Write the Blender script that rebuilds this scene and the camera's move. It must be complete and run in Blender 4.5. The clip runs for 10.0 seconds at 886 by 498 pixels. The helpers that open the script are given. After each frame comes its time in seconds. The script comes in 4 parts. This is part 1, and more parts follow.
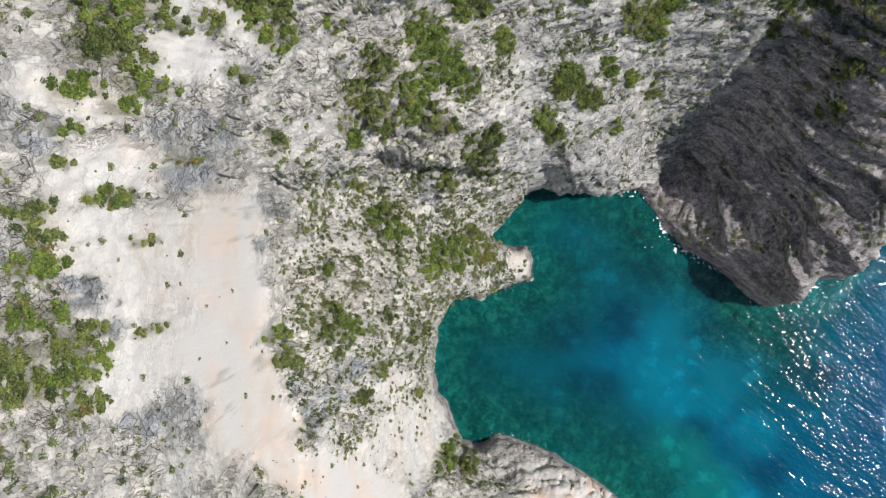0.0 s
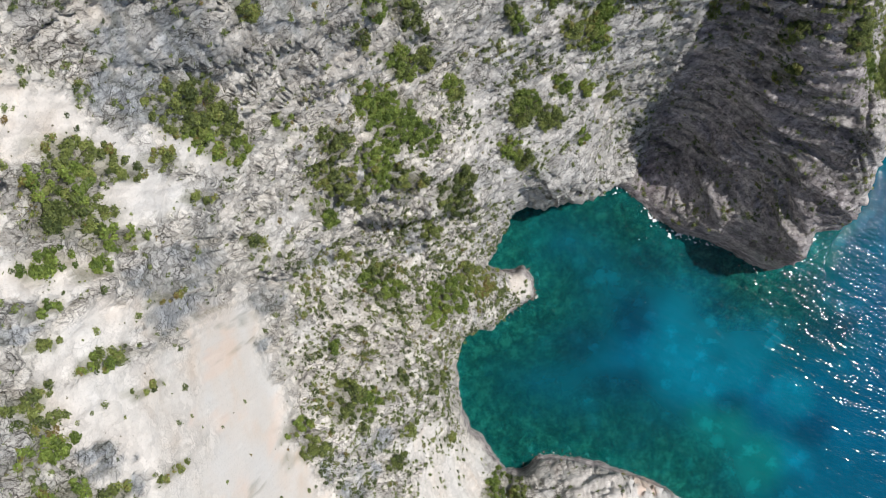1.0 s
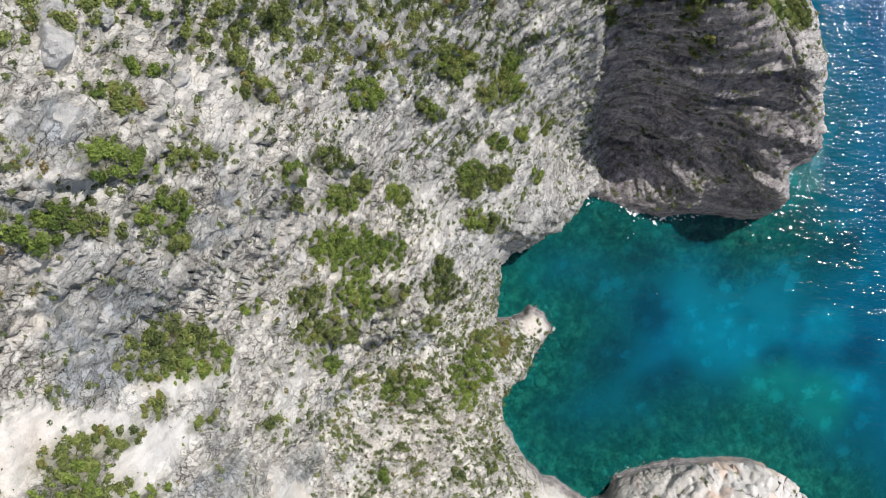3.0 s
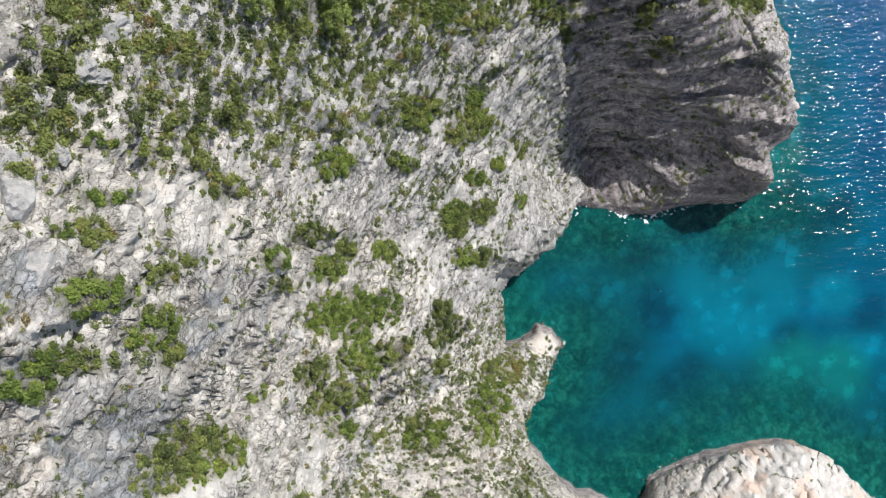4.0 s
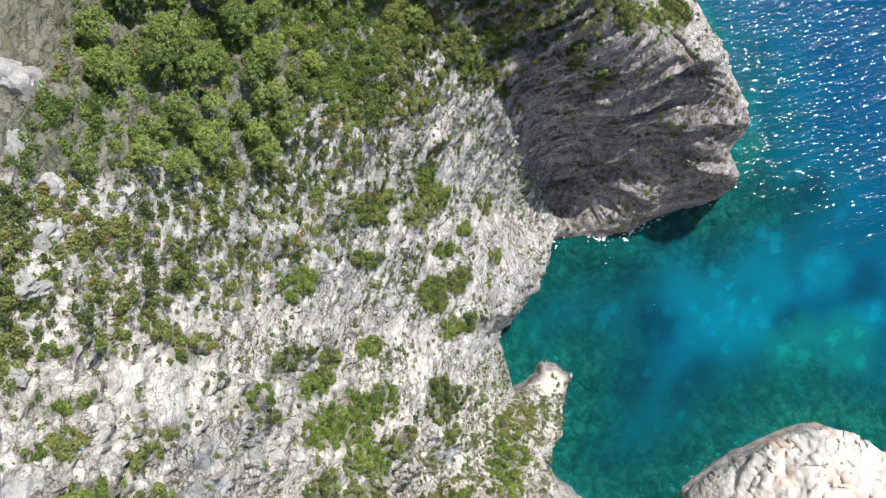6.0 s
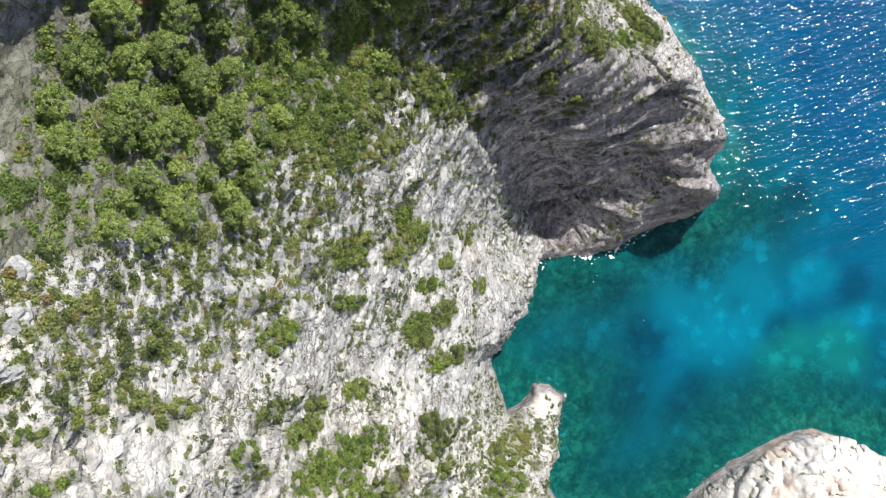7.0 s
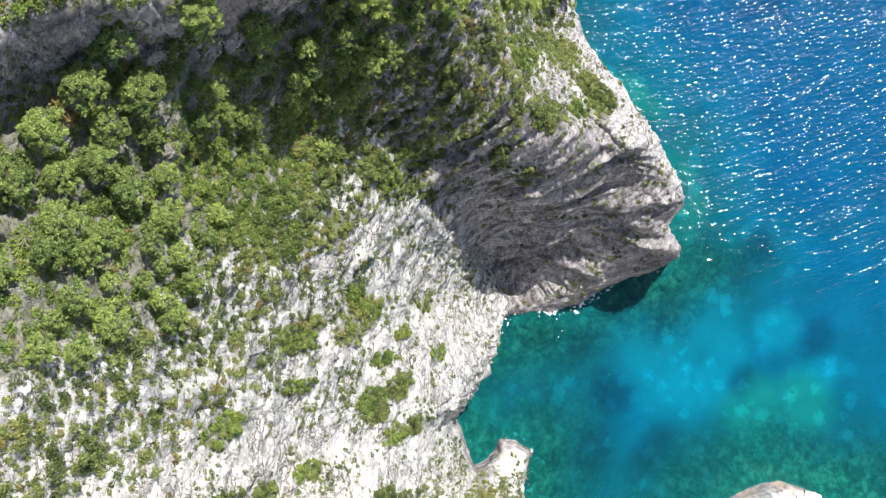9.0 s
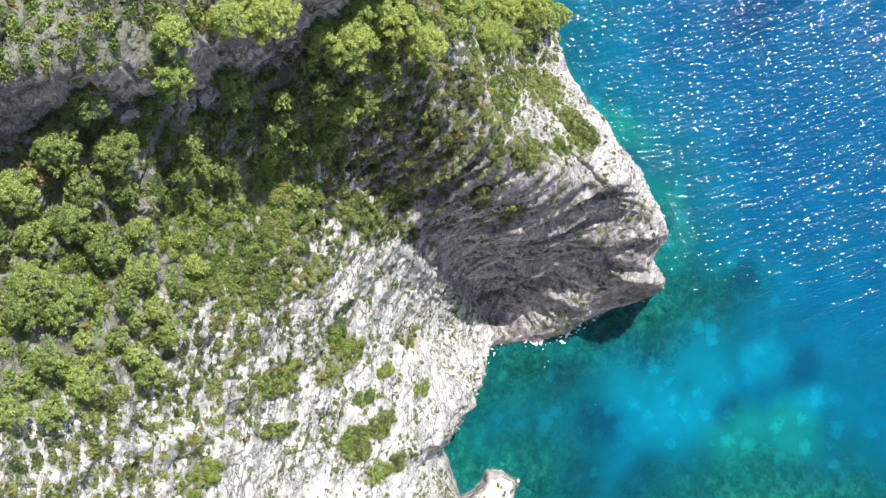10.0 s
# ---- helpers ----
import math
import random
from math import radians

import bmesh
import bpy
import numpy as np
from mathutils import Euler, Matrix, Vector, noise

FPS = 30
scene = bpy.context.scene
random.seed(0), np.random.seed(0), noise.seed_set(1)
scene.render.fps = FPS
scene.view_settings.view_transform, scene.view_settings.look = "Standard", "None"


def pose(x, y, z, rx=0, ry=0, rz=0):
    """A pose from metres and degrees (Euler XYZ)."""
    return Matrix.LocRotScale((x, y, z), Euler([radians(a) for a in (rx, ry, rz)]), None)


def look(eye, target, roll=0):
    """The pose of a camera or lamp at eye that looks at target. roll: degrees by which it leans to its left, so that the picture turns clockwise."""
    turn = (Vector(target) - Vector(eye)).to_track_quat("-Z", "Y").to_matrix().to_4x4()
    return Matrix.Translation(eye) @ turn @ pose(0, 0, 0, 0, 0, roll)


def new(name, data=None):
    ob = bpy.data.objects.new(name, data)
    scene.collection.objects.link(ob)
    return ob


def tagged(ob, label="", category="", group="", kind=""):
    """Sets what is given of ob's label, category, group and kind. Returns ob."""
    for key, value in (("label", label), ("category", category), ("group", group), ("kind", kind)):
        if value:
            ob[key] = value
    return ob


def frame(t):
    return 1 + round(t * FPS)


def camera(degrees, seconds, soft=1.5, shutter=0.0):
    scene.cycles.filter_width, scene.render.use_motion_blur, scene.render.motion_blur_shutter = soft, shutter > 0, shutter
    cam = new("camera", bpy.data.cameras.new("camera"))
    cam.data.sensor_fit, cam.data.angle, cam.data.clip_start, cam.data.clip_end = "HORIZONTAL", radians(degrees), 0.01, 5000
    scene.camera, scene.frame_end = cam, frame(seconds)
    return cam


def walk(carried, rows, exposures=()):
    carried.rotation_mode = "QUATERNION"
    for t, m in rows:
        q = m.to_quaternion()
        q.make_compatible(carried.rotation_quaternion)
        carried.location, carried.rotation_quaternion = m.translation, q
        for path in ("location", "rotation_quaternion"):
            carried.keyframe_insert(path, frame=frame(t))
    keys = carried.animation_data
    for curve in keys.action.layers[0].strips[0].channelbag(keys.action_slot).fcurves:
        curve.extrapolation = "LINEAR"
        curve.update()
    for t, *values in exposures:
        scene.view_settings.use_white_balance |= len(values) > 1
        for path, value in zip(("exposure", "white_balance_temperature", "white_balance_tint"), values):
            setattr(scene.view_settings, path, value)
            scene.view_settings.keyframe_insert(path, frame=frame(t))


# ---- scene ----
cam = camera(51.0, 10.0, soft=0.55)
# seconds, place, turn: a drone high over the cove, looking straight down and swinging round
ROWS = [
    (0.0, 0.00, -0.00, 226.16, -1.81, 0.01, 0.28),
    (0.5, 1.48, 4.32, 226.24, -1.70, -0.02, -6.72),
    (1.0, 3.18, 8.51, 226.30, -1.67, -0.09, -12.90),
    (1.5, 5.12, 12.31, 226.30, -1.56, -0.16, -18.83),
    (2.0, 7.07, 15.36, 226.25, -1.47, -0.21, -23.86),
    (2.5, 9.64, 18.48, 226.25, -1.34, -0.22, -29.33),
    (4.0, 19.45, 25.71, 226.38, -1.08, -0.03, -44.31),
    (4.5, 22.48, 27.17, 226.43, -0.99, 0.02, -48.36),
    (5.0, 25.92, 28.56, 226.35, -0.92, 0.03, -51.35),
    (5.5, 29.52, 29.39, 226.37, -0.84, 0.09, -54.08),
    (7.0, 40.30, 29.97, 226.53, -0.68, 0.19, -59.79),
    (7.5, 44.26, 29.56, 226.71, -0.67, 0.19, -60.31),
    (8.0, 48.18, 29.36, 226.70, -0.65, 0.17, -60.42),
    (8.5, 52.26, 29.21, 226.79, -0.61, 0.18, -60.46),
    (9.0, 56.52, 29.20, 226.92, -0.62, 0.21, -60.48),
    (9.5, 60.25, 29.34, 226.99, -0.59, 0.23, -60.51),
    (10.0, 64.56, 29.50, 227.15, -0.55, 0.29, -60.58),
]
walk(cam, [(t, pose(x, y, z, rx, ry, rz)) for t, x, y, z, rx, ry, rz in ROWS],
     exposures=[(0.0, -0.12), (2.5, -0.03), (5.0, 0.24), (7.0, 0.48), (8.5, 0.74), (10.0, 0.95)])

# ---- sky and sun ----
SUN_AZ, SUN_EL = radians(5), radians(53.5)
world = bpy.data.worlds.new("sky")
scene.world = world
world.use_nodes = True
sky = world.node_tree.nodes.new("ShaderNodeTexSky")
sky.sky_type, sky.sun_disc, sky.sun_elevation, sky.sun_rotation = "NISHITA", False, SUN_EL, math.pi / 2 - SUN_AZ
world.node_tree.links.new(sky.outputs[0], world.node_tree.nodes["Background"].inputs[0])
world.node_tree.nodes["Background"].inputs[1].default_value = 0.1
sun = new("sun", bpy.data.lights.new("sun", "SUN"))
sun.data.energy, sun.data.angle, sun.data.color = 4.4, radians(0.55), (1.0, 0.97, 0.93)
to_sun = Vector((math.cos(SUN_EL) * math.cos(SUN_AZ), math.cos(SUN_EL) * math.sin(SUN_AZ), math.sin(SUN_EL)))
sun.matrix_world = look(to_sun * 500, (0, 0, 0))


# ---- noise on arrays ----
_perm = np.random.RandomState(7).permutation(256)
_perm = np.concatenate([_perm, _perm, _perm])
_spot = np.random.RandomState(9).rand(256, 3)
_grad = np.random.RandomState(8).normal(size=(256, 3))
_grad /= np.linalg.norm(_grad, axis=1)[:, None]


def perlin(x, y, z):
    """Gradient noise on arrays, about -0.7 to 0.7."""
    xi, yi, zi = np.floor(x).astype(int), np.floor(y).astype(int), np.floor(z).astype(int)
    xf, yf, zf = x - xi, y - yi, z - zi
    u, v, w = (t * t * t * (t * (t * 6 - 15) + 10) for t in (xf, yf, zf))
    total = 0.0
    for a in (0, 1):
        for b in (0, 1):
            for c in (0, 1):
                g = _grad[_perm[_perm[_perm[(xi + a) & 255] + ((yi + b) & 255)] + ((zi + c) & 255)]]
                dot = g[..., 0] * (xf - a) + g[..., 1] * (yf - b) + g[..., 2] * (zf - c)
                total = total + dot * (u if a else 1 - u) * (v if b else 1 - v) * (w if c else 1 - w)
    return total


def fbm(x, y, z, octaves=4, gain=0.5):
    total, amp, f = 0.0, 1.0, 1.0
    for n in range(octaves):
        total = total + amp * perlin(x * f + 17.3 * n, y * f - 9.1 * n, z * f + 5.7 * n)
        amp, f = amp * gain, f * 2.03
    return total


def ridged(x, y, z, octaves=4):
    total, amp, f = 0.0, 1.0, 1.0
    for n in range(octaves):
        total = total + amp * (1 - 2.2 * np.abs(perlin(x * f + 31.7 * n, y * f + 3.9 * n, z * f - 11.3 * n)))
        amp, f = amp * 0.5, f * 2.1
    return total


def smooth(a, b, x):
    t = np.clip((x - a) / (b - a), 0, 1)
    return t * t * (3 - 2 * t)


def cells(x, y, z):
    """Cell noise: a chance value for each cell, and the distance to its edge."""
    xi, yi, zi = np.floor(x).astype(int), np.floor(y).astype(int), np.floor(z).astype(int)
    one, two, chance = np.full(x.shape, 9.0), np.full(x.shape, 9.0), np.zeros(x.shape)
    for a in (-1, 0, 1):
        for b in (-1, 0, 1):
            for c in (-1, 0, 1):
                h = _perm[_perm[_perm[(xi + a) & 255] + ((yi + b) & 255)] + ((zi + c) & 255)]
                o = _spot[h]
                d = np.sqrt((xi + a + o[..., 0] - x) ** 2 + (yi + b + o[..., 1] - y) ** 2 + (zi + c + o[..., 2] - z) ** 2)
                near = d < one
                two = np.where(near, one, np.minimum(two, d))
                chance = np.where(near, _spot[h, 2], chance)
                one = np.where(near, d, one)
    return chance, two - one


# ---- the lie of the land ----

# the shoreline of the cove, from the south headland round to the north-east point
COAST = [
    (66, -150), (53, -118), (48, -95), (47, -83), (45.5, -72), (42.5, -67), (34, -61.5), (27, -57), (20, -54), (14, -52.5),
    (9, -54.5), (5, -54), (3, -49), (1, -44), (-1, -42), (-2, -35), (-1, -25), (2, -19),
    (9, -19), (15, -16.5), (21.5, -14), (22, -10), (20, -6.5), (15, -6), (11.5, -4), (16, 1),
    (20, 6), (24, 8.5), (29, 9.5), (36, 8.5), (43, 8.5), (48, 7), (50, 4), (54, -2),
    (59, -7), (65, -10), (70, -14), (75, -19), (79, -21), (82.5, -19), (84, -14), (90, -14),
    (94, -8), (98, -2), (102, 6), (106, 13), (110, 21), (116, 29), (124, 36), (136, 46),
]
FAR_LAND = [(200, 90), (500, 500), (1500, 3000), (-3000, 3000), (-3000, -3000), (300, -3000), (200, -600), (100, -220)]
# coarse relief, a height every 16 m, from south to north; west half and east half
RELIEF_WEST = [
    [178, 153, 131, 115, 93, 54, 25],
    [184, 149, 117, 96, 75, 35, 27],
    [193, 150, 111, 75, 37, 19, 25],
    [201, 154, 109, 59, 1, -5, 2],
    [209, 160, 102, 67, 2, -13, -5],
    [207, 175, 86, 87, 43, 5, 4],
    [184, 169, 98, 26, 28, 0, 17],
    [169, 150, 123, 62, 74, 47, 47],
    [157, 152, 137, 98, 73, 55, 54],
    [145, 144, 143, 161, 114, 92, 72],
    [140, 142, 142, 137, 134, 127, 111],
    [143, 144, 143, 144, 154, 129, 108],
    [151, 152, 150, 151, 151, 139, 128],
    [158, 158, 158, 158, 154, 144, 132],
]
RELIEF_EAST = [
    [13, 12, 10, 11, 15, 20],
    [13, 11, 9, 11, 18, 25],
    [11, 4, 5, 12, 21, 31],
    [1, 0, 5, 15, 28, 37],
    [0, 5, 10, 28, 38, 44],
    [6, 11, 24, 49, 43, 44],
    [4, 2, 20, 40, 38, 47],
    [-15, 6, 51, 34, 30, 50],
    [42, 37, 77, 32, 13, 49],
    [84, 62, 90, 94, 46, 43],
    [86, 87, 106, 101, 82, 61],
    [116, 121, 105, 100, 92, 77],
    [121, 113, 109, 106, 99, 91],
    [119, 108, 109, 108, 105, 102],
]
RELIEF = np.hstack([np.array(RELIEF_WEST, float), np.array(RELIEF_EAST, float)])
SHORE = np.array(COAST + FAR_LAND, float)


def inland(x, y):
    """Distance to the shore: positive on land, negative at sea."""
    best, inside = np.full(x.shape, 1e18), np.zeros(x.shape, bool)
    for (ax, ay), (bx, by) in zip(SHORE, np.roll(SHORE, -1, 0)):
        dx, dy = bx - ax, by - ay
        t = np.clip(((x - ax) * dx + (y - ay) * dy) / (dx * dx + dy * dy), 0, 1)
        best = np.minimum(best, (x - ax - t * dx) ** 2 + (y - ay - t * dy) ** 2)
        if ay != by:
            inside ^= ((ay > y) != (by > y)) & (x < (bx - ax) * (y - ay) / (by - ay) + ax)
    return np.sqrt(best) * np.where(inside, 1, -1)


def spline(u):
    return np.stack([(1 - u) ** 3, 3 * u**3 - 6 * u**2 + 4, -3 * u**3 + 3 * u**2 + 3 * u + 1, u**3], -1) / 6


def relief(x, y):
    gx = np.clip((x + 64) / 16, 1, RELIEF.shape[1] - 2.001)
    gy = np.clip((y + 96) / 16, 1, RELIEF.shape[0] - 2.001)
    ix, iy = gx.astype(int), gy.astype(int)
    bx, by = spline(gx - ix), spline(gy - iy)
    return sum(bx[..., a] * by[..., b] * RELIEF[iy + b - 1, ix + a - 1] for a in range(4) for b in range(4))


def side(x, y, line):
    """Distance from a line of places, positive on its left, and how far a place lies past the line's ends."""
    best, sign, past = np.full(x.shape, 1e18), np.ones(x.shape), np.zeros(x.shape)
    for k, ((ax, ay), (bx, by)) in enumerate(zip(line, line[1:])):
        dx, dy = bx - ax, by - ay
        raw = ((x - ax) * dx + (y - ay) * dy) / (dx * dx + dy * dy)
        t = np.clip(raw, 0, 1)
        d2 = (x - ax - t * dx) ** 2 + (y - ay - t * dy) ** 2
        over = np.where((raw < 0) & (k == 0), -raw, np.where((raw > 1) & (k == len(line) - 2), raw - 1, 0)) * math.hypot(dx, dy)
        sign = np.where(d2 < best, np.sign(dx * (y - ay) - dy * (x - ax)), sign)
        past = np.where(d2 < best, over, past)
        best = np.minimum(best, d2)
    return np.sqrt(best) * sign, past


# rock steps: the line of the lip (high ground on its left), the step's height, how far it fades
STEPS = [
    ([(-29, 6.5), (-25, 7), (-21, 9), (-16, 13), (-10, 14), (-6, 12.5), (0, 11), (6, 10), (14, 10.5)], 6.0, 7.0),
    ([(84, 59), (75, 65.5), (65, 71.5), (55, 80.5), (44, 86), (30, 91)][::-1], 11.0, 60.0),
    ([(-16, 47), (-10, 45), (-3, 52), (2, 57), (8, 62)], 3.0, 5.0),
    ([(-12, 17), (-6, 16), (-2, 15), (3, 19)], 3.5, 4.0),
    ([(16, 50), (20, 47), (26, 47)], 3.0, 4.0),
    ([(28, 33), (34, 36), (40, 42)], 2.5, 4.0),
    ([(52, 14), (60, 13), (70, 8), (80, 2)], 2.5, 6.0),
    ([(56, 25), (66, 22), (76, 17), (86, 12)], 2.5, 6.0),
]
# sharp ridges: the line of the crest, its height over the slopes, its width
SPURS = [
    ([(92, 46), (88, 38), (85.5, 30), (85, 22), (88, 13), (92, 4)], 6.0, 5.0),
    ([(96, 33), (99, 24), (98, 16), (95, 6)], 3.0, 4.0),
    ([(48, 8), (51, 16), (54, 25), (60, 36)], 3.0, 4.0),
    ([(82, -19), (80, -8), (80, 2)], 3.0, 4.0),
    ([(66, -10), (67, 2), (70, 12)], 2.5, 4.0),
]
# steep walls: the line at half height (high ground on its left), height, half width, fade
WALLS = [
    ([(-28.5, -34), (-30.5, -22), (-31, -8), (-30.5, 2), (-29, 9)], 26.0, 4.0, 9.0),
    ([(-18, 33.5), (-10, 34), (-2, 35.5), (4, 37)], 7.0, 3.5, 5.0),
]


def base_height(x, y, d):
    land = relief(x, y)
    for line, high, wide, fade in WALLS:
        s, past = side(x, y, line)
        s = s + 1.5 * perlin(x * 0.15, y * 0.15, x * 0 + high)
        land = land + high * (smooth(-wide, wide, s) - 0.5) * np.exp(-np.maximum(np.abs(s) - wide, 0) / fade - past / 4)
    for line, high, fade in STEPS:
        s, past = side(x, y, line)
        s = s + 1.2 * perlin(x * 0.2, y * 0.2, x * 0 + high)
        land = land + high * (smooth(-0.7, 0.7, s) - 0.5 * (fade < 50)) * np.where(fade > 50, smooth(24, 30, x) * smooth(100, 84, x), np.exp(-np.abs(s) / fade - past / 1.5))
    for line, high, wide in SPURS:
        s, past = side(x, y, line)
        land = land + high * np.exp(-((np.abs(s) / wide) ** 1.3) - past / 3)
    land = land * (1 - np.exp(-np.maximum(d, 0) / 1.8))
    sea = -np.minimum(9.0, 0.4 + 0.32 * np.maximum(-d, 0)) + 0.9 * fbm(x * 0.12, y * 0.12, x * 0, 4)
    return np.where(d > 0, np.maximum(land, 0.3), sea)


# ---- materials ----
def material(name):
    m = bpy.data.materials.new(name)
    m.use_nodes = True
    t = m.node_tree
    return m, t, t.nodes["Principled BSDF"]


def node(t, kind, **values):
    n = t.nodes.new(kind)
    for key, value in values.items():
        if key in n.inputs:
            n.inputs[key].default_value = value
    return n


def noise_node(t, scale, detail=5.0, rough=0.55, stretch=None):
    where = t.nodes.new("ShaderNodeNewGeometry").outputs["Position"]
    if stretch:
        m = t.nodes.new("ShaderNodeMapping")
        m.vector_type = "TEXTURE"
        m.inputs["Rotation"].default_value, m.inputs["Scale"].default_value = stretch
        t.links.new(where, m.inputs["Vector"])
        where = m.outputs["Vector"]
    n = node(t, "ShaderNodeTexNoise", Scale=scale, Detail=detail, Roughness=rough)
    t.links.new(where, n.inputs["Vector"])
    return n.outputs["Fac"]


def ramp_node(t, fac, stops):
    n = t.nodes.new("ShaderNodeValToRGB")
    while len(n.color_ramp.elements) < len(stops):
        n.color_ramp.elements.new(0.5)
    for e, (at, c) in zip(n.color_ramp.elements, stops):
        e.position, e.color = at, (*c, 1) if len(c) == 3 else c
    t.links.new(fac, n.inputs["Fac"])
    return n.outputs["Color"]


def grey(v):
    return (v, v, v)


def mix(t, fac, a, b, how="MIX"):
    n = t.nodes.new("ShaderNodeMix")
    n.data_type, n.blend_type = "RGBA", how
    for socket, value in ((n.inputs["Factor"], fac), (n.inputs["A"], a), (n.inputs["B"], b)):
        if isinstance(value, bpy.types.NodeSocket):
            t.links.new(value, socket)
        else:
            socket.default_value = value if isinstance(value, float) else (*value, 1)
    return n.outputs["Result"]


def attr(t, name):
    n = t.nodes.new("ShaderNodeAttribute")
    n.attribute_name = name
    return n.outputs["Fac"]


def bump(t, bsdf, height, strength, distance):
    n = node(t, "ShaderNodeBump", Strength=strength, Distance=distance)
    t.links.new(height, n.inputs["Height"])
    t.links.new(n.outputs["Normal"], bsdf.inputs["Normal"])
    return n


def cell_node(t, scale, feature, stretch):
    """Cells stretched along the rock's grain, their edges made ragged."""
    where = t.nodes.new("ShaderNodeNewGeometry").outputs["Position"]
    wob = node(t, "ShaderNodeTexNoise", Scale=1.1, Detail=4.0, Roughness=0.6)
    t.links.new(where, wob.inputs["Vector"])
    shift = t.nodes.new("ShaderNodeVectorMath")
    shift.operation = "MULTIPLY_ADD"
    t.links.new(wob.outputs["Color"], shift.inputs[0])
    shift.inputs[1].default_value = (1.3, 1.3, 1.3)
    t.links.new(where, shift.inputs[2])
    m = t.nodes.new("ShaderNodeMapping")
    m.vector_type = "TEXTURE"
    m.inputs["Rotation"].default_value, m.inputs["Scale"].default_value = stretch
    t.links.new(shift.outputs[0], m.inputs["Vector"])
    n = node(t, "ShaderNodeTexVoronoi", Scale=scale)
    n.feature = feature
    t.links.new(m.outputs["Vector"], n.inputs["Vector"])
    return n.outputs["Color" if feature == "F1" else "Distance"]


def rock_material():
    m, t, b = material("limestone")
    big = noise_node(t, 0.09, 4)
    mid = noise_node(t, 0.6, 7, 0.68)
    fine = noise_node(t, 3.5, 6, 0.7)
    soft = attr(t, "scree")
    white = ramp_node(t, mid, [(0.32, (0.42, 0.39, 0.355)), (0.43, (0.66, 0.62, 0.56)), (0.58, (0.80, 0.755, 0.695))])
    old = ramp_node(t, fine, [(0.3, (0.32, 0.33, 0.34)), (0.5, (0.46, 0.475, 0.49)), (0.7, (0.60, 0.605, 0.61))])
    scree = ramp_node(t, big, [(0.35, (0.63, 0.605, 0.575)), (0.55, (0.63, 0.58, 0.53)), (0.72, (0.62, 0.52, 0.435))])
    col = mix(t, attr(t, "weathered"), white, old)
    # broken blocks along the strike of the beds, with dark joints between them
    grain = ((0, 0, 0.25), (2.3, 0.9, 0.8))
    joint = ((0, 0, -0.42), (2.0, 0.8, 0.9))
    block = cell_node(t, 0.75, "F1", grain)
    edge = cell_node(t, 0.75, "DISTANCE_TO_EDGE", grain)
    chip = cell_node(t, 1.9, "DISTANCE_TO_EDGE", joint)
    tint = ramp_node(t, block, [(0.1, grey(0.62)), (0.5, grey(1.0)), (0.9, grey(1.14))])
    col = mix(t, 1.0, col, tint, "MULTIPLY")
    worn = ramp_node(t, noise_node(t, 0.22, 4), [(0.42, grey(0.0)), (0.58, grey(1.0))])
    gap = ramp_node(t, edge, [(0.0, (0.2, 0.19, 0.18)), (0.06, grey(1.0))])
    crack = ramp_node(t, chip, [(0.0, (0.30, 0.29, 0.28)), (0.07, grey(1.0))])
    col = mix(t, worn, col, mix(t, 1.0, mix(t, 1.0, col, gap, "MULTIPLY"), crack, "MULTIPLY"))
    spots = ramp_node(t, noise_node(t, 2.4, 8, 0.78, ((0, 0, 0.25), (1.6, 0.9, 0.9))), [(0.37, (0.34, 0.34, 0.31)), (0.43, grey(1.0))])
    col = mix(t, 1.0, col, spots, "MULTIPLY")
    col = mix(t, soft, col, mix(t, 1.0, scree, ramp_node(t, fine, [(0.3, grey(0.86)), (0.5, grey(1.0))]), "MULTIPLY"))
    # the dark cliff's beds rise towards the point
    lie = (-0.177, -0.197, -0.75)
    # darker rock colours carry the shade of the face turned from the sun
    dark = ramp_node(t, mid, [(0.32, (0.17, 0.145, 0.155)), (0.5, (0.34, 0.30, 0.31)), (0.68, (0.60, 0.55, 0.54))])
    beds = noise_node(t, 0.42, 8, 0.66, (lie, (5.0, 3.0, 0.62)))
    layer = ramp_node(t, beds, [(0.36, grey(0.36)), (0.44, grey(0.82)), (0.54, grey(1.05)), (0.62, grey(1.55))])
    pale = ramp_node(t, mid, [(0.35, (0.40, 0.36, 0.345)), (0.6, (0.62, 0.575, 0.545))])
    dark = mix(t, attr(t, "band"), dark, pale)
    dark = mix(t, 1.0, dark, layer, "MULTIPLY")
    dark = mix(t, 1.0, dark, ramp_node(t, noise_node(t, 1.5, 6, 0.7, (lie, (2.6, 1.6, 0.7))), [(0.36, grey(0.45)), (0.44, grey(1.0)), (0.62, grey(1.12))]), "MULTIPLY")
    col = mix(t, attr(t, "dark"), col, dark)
    col = mix(t, attr(t, "rust"), col, (0.72, 0.52, 0.40))
    soil = ramp_node(t, fine, [(0.3, (0.05, 0.06, 0.025)), (0.7, (0.17, 0.17, 0.085))])
    col = mix(t, attr(t, "green"), col, soil)
    bed = ramp_node(t, noise_node(t, 0.35, 6, 0.7), [(0.35, (0.02, 0.05, 0.045)), (0.5, (0.10, 0.16, 0.13)), (0.62, (0.30, 0.36, 0.28))])
    col = mix(t, attr(t, "wet"), col, bed)
    t.links.new(col, b.inputs["Base Color"])
    b.inputs["Roughness"].default_value = 0.92
    b.inputs["Specular IOR Level"].default_value = 0.2
    rough = bump(t, b, noise_node(t, 1.8, 8, 0.74), 0.9, 0.5)
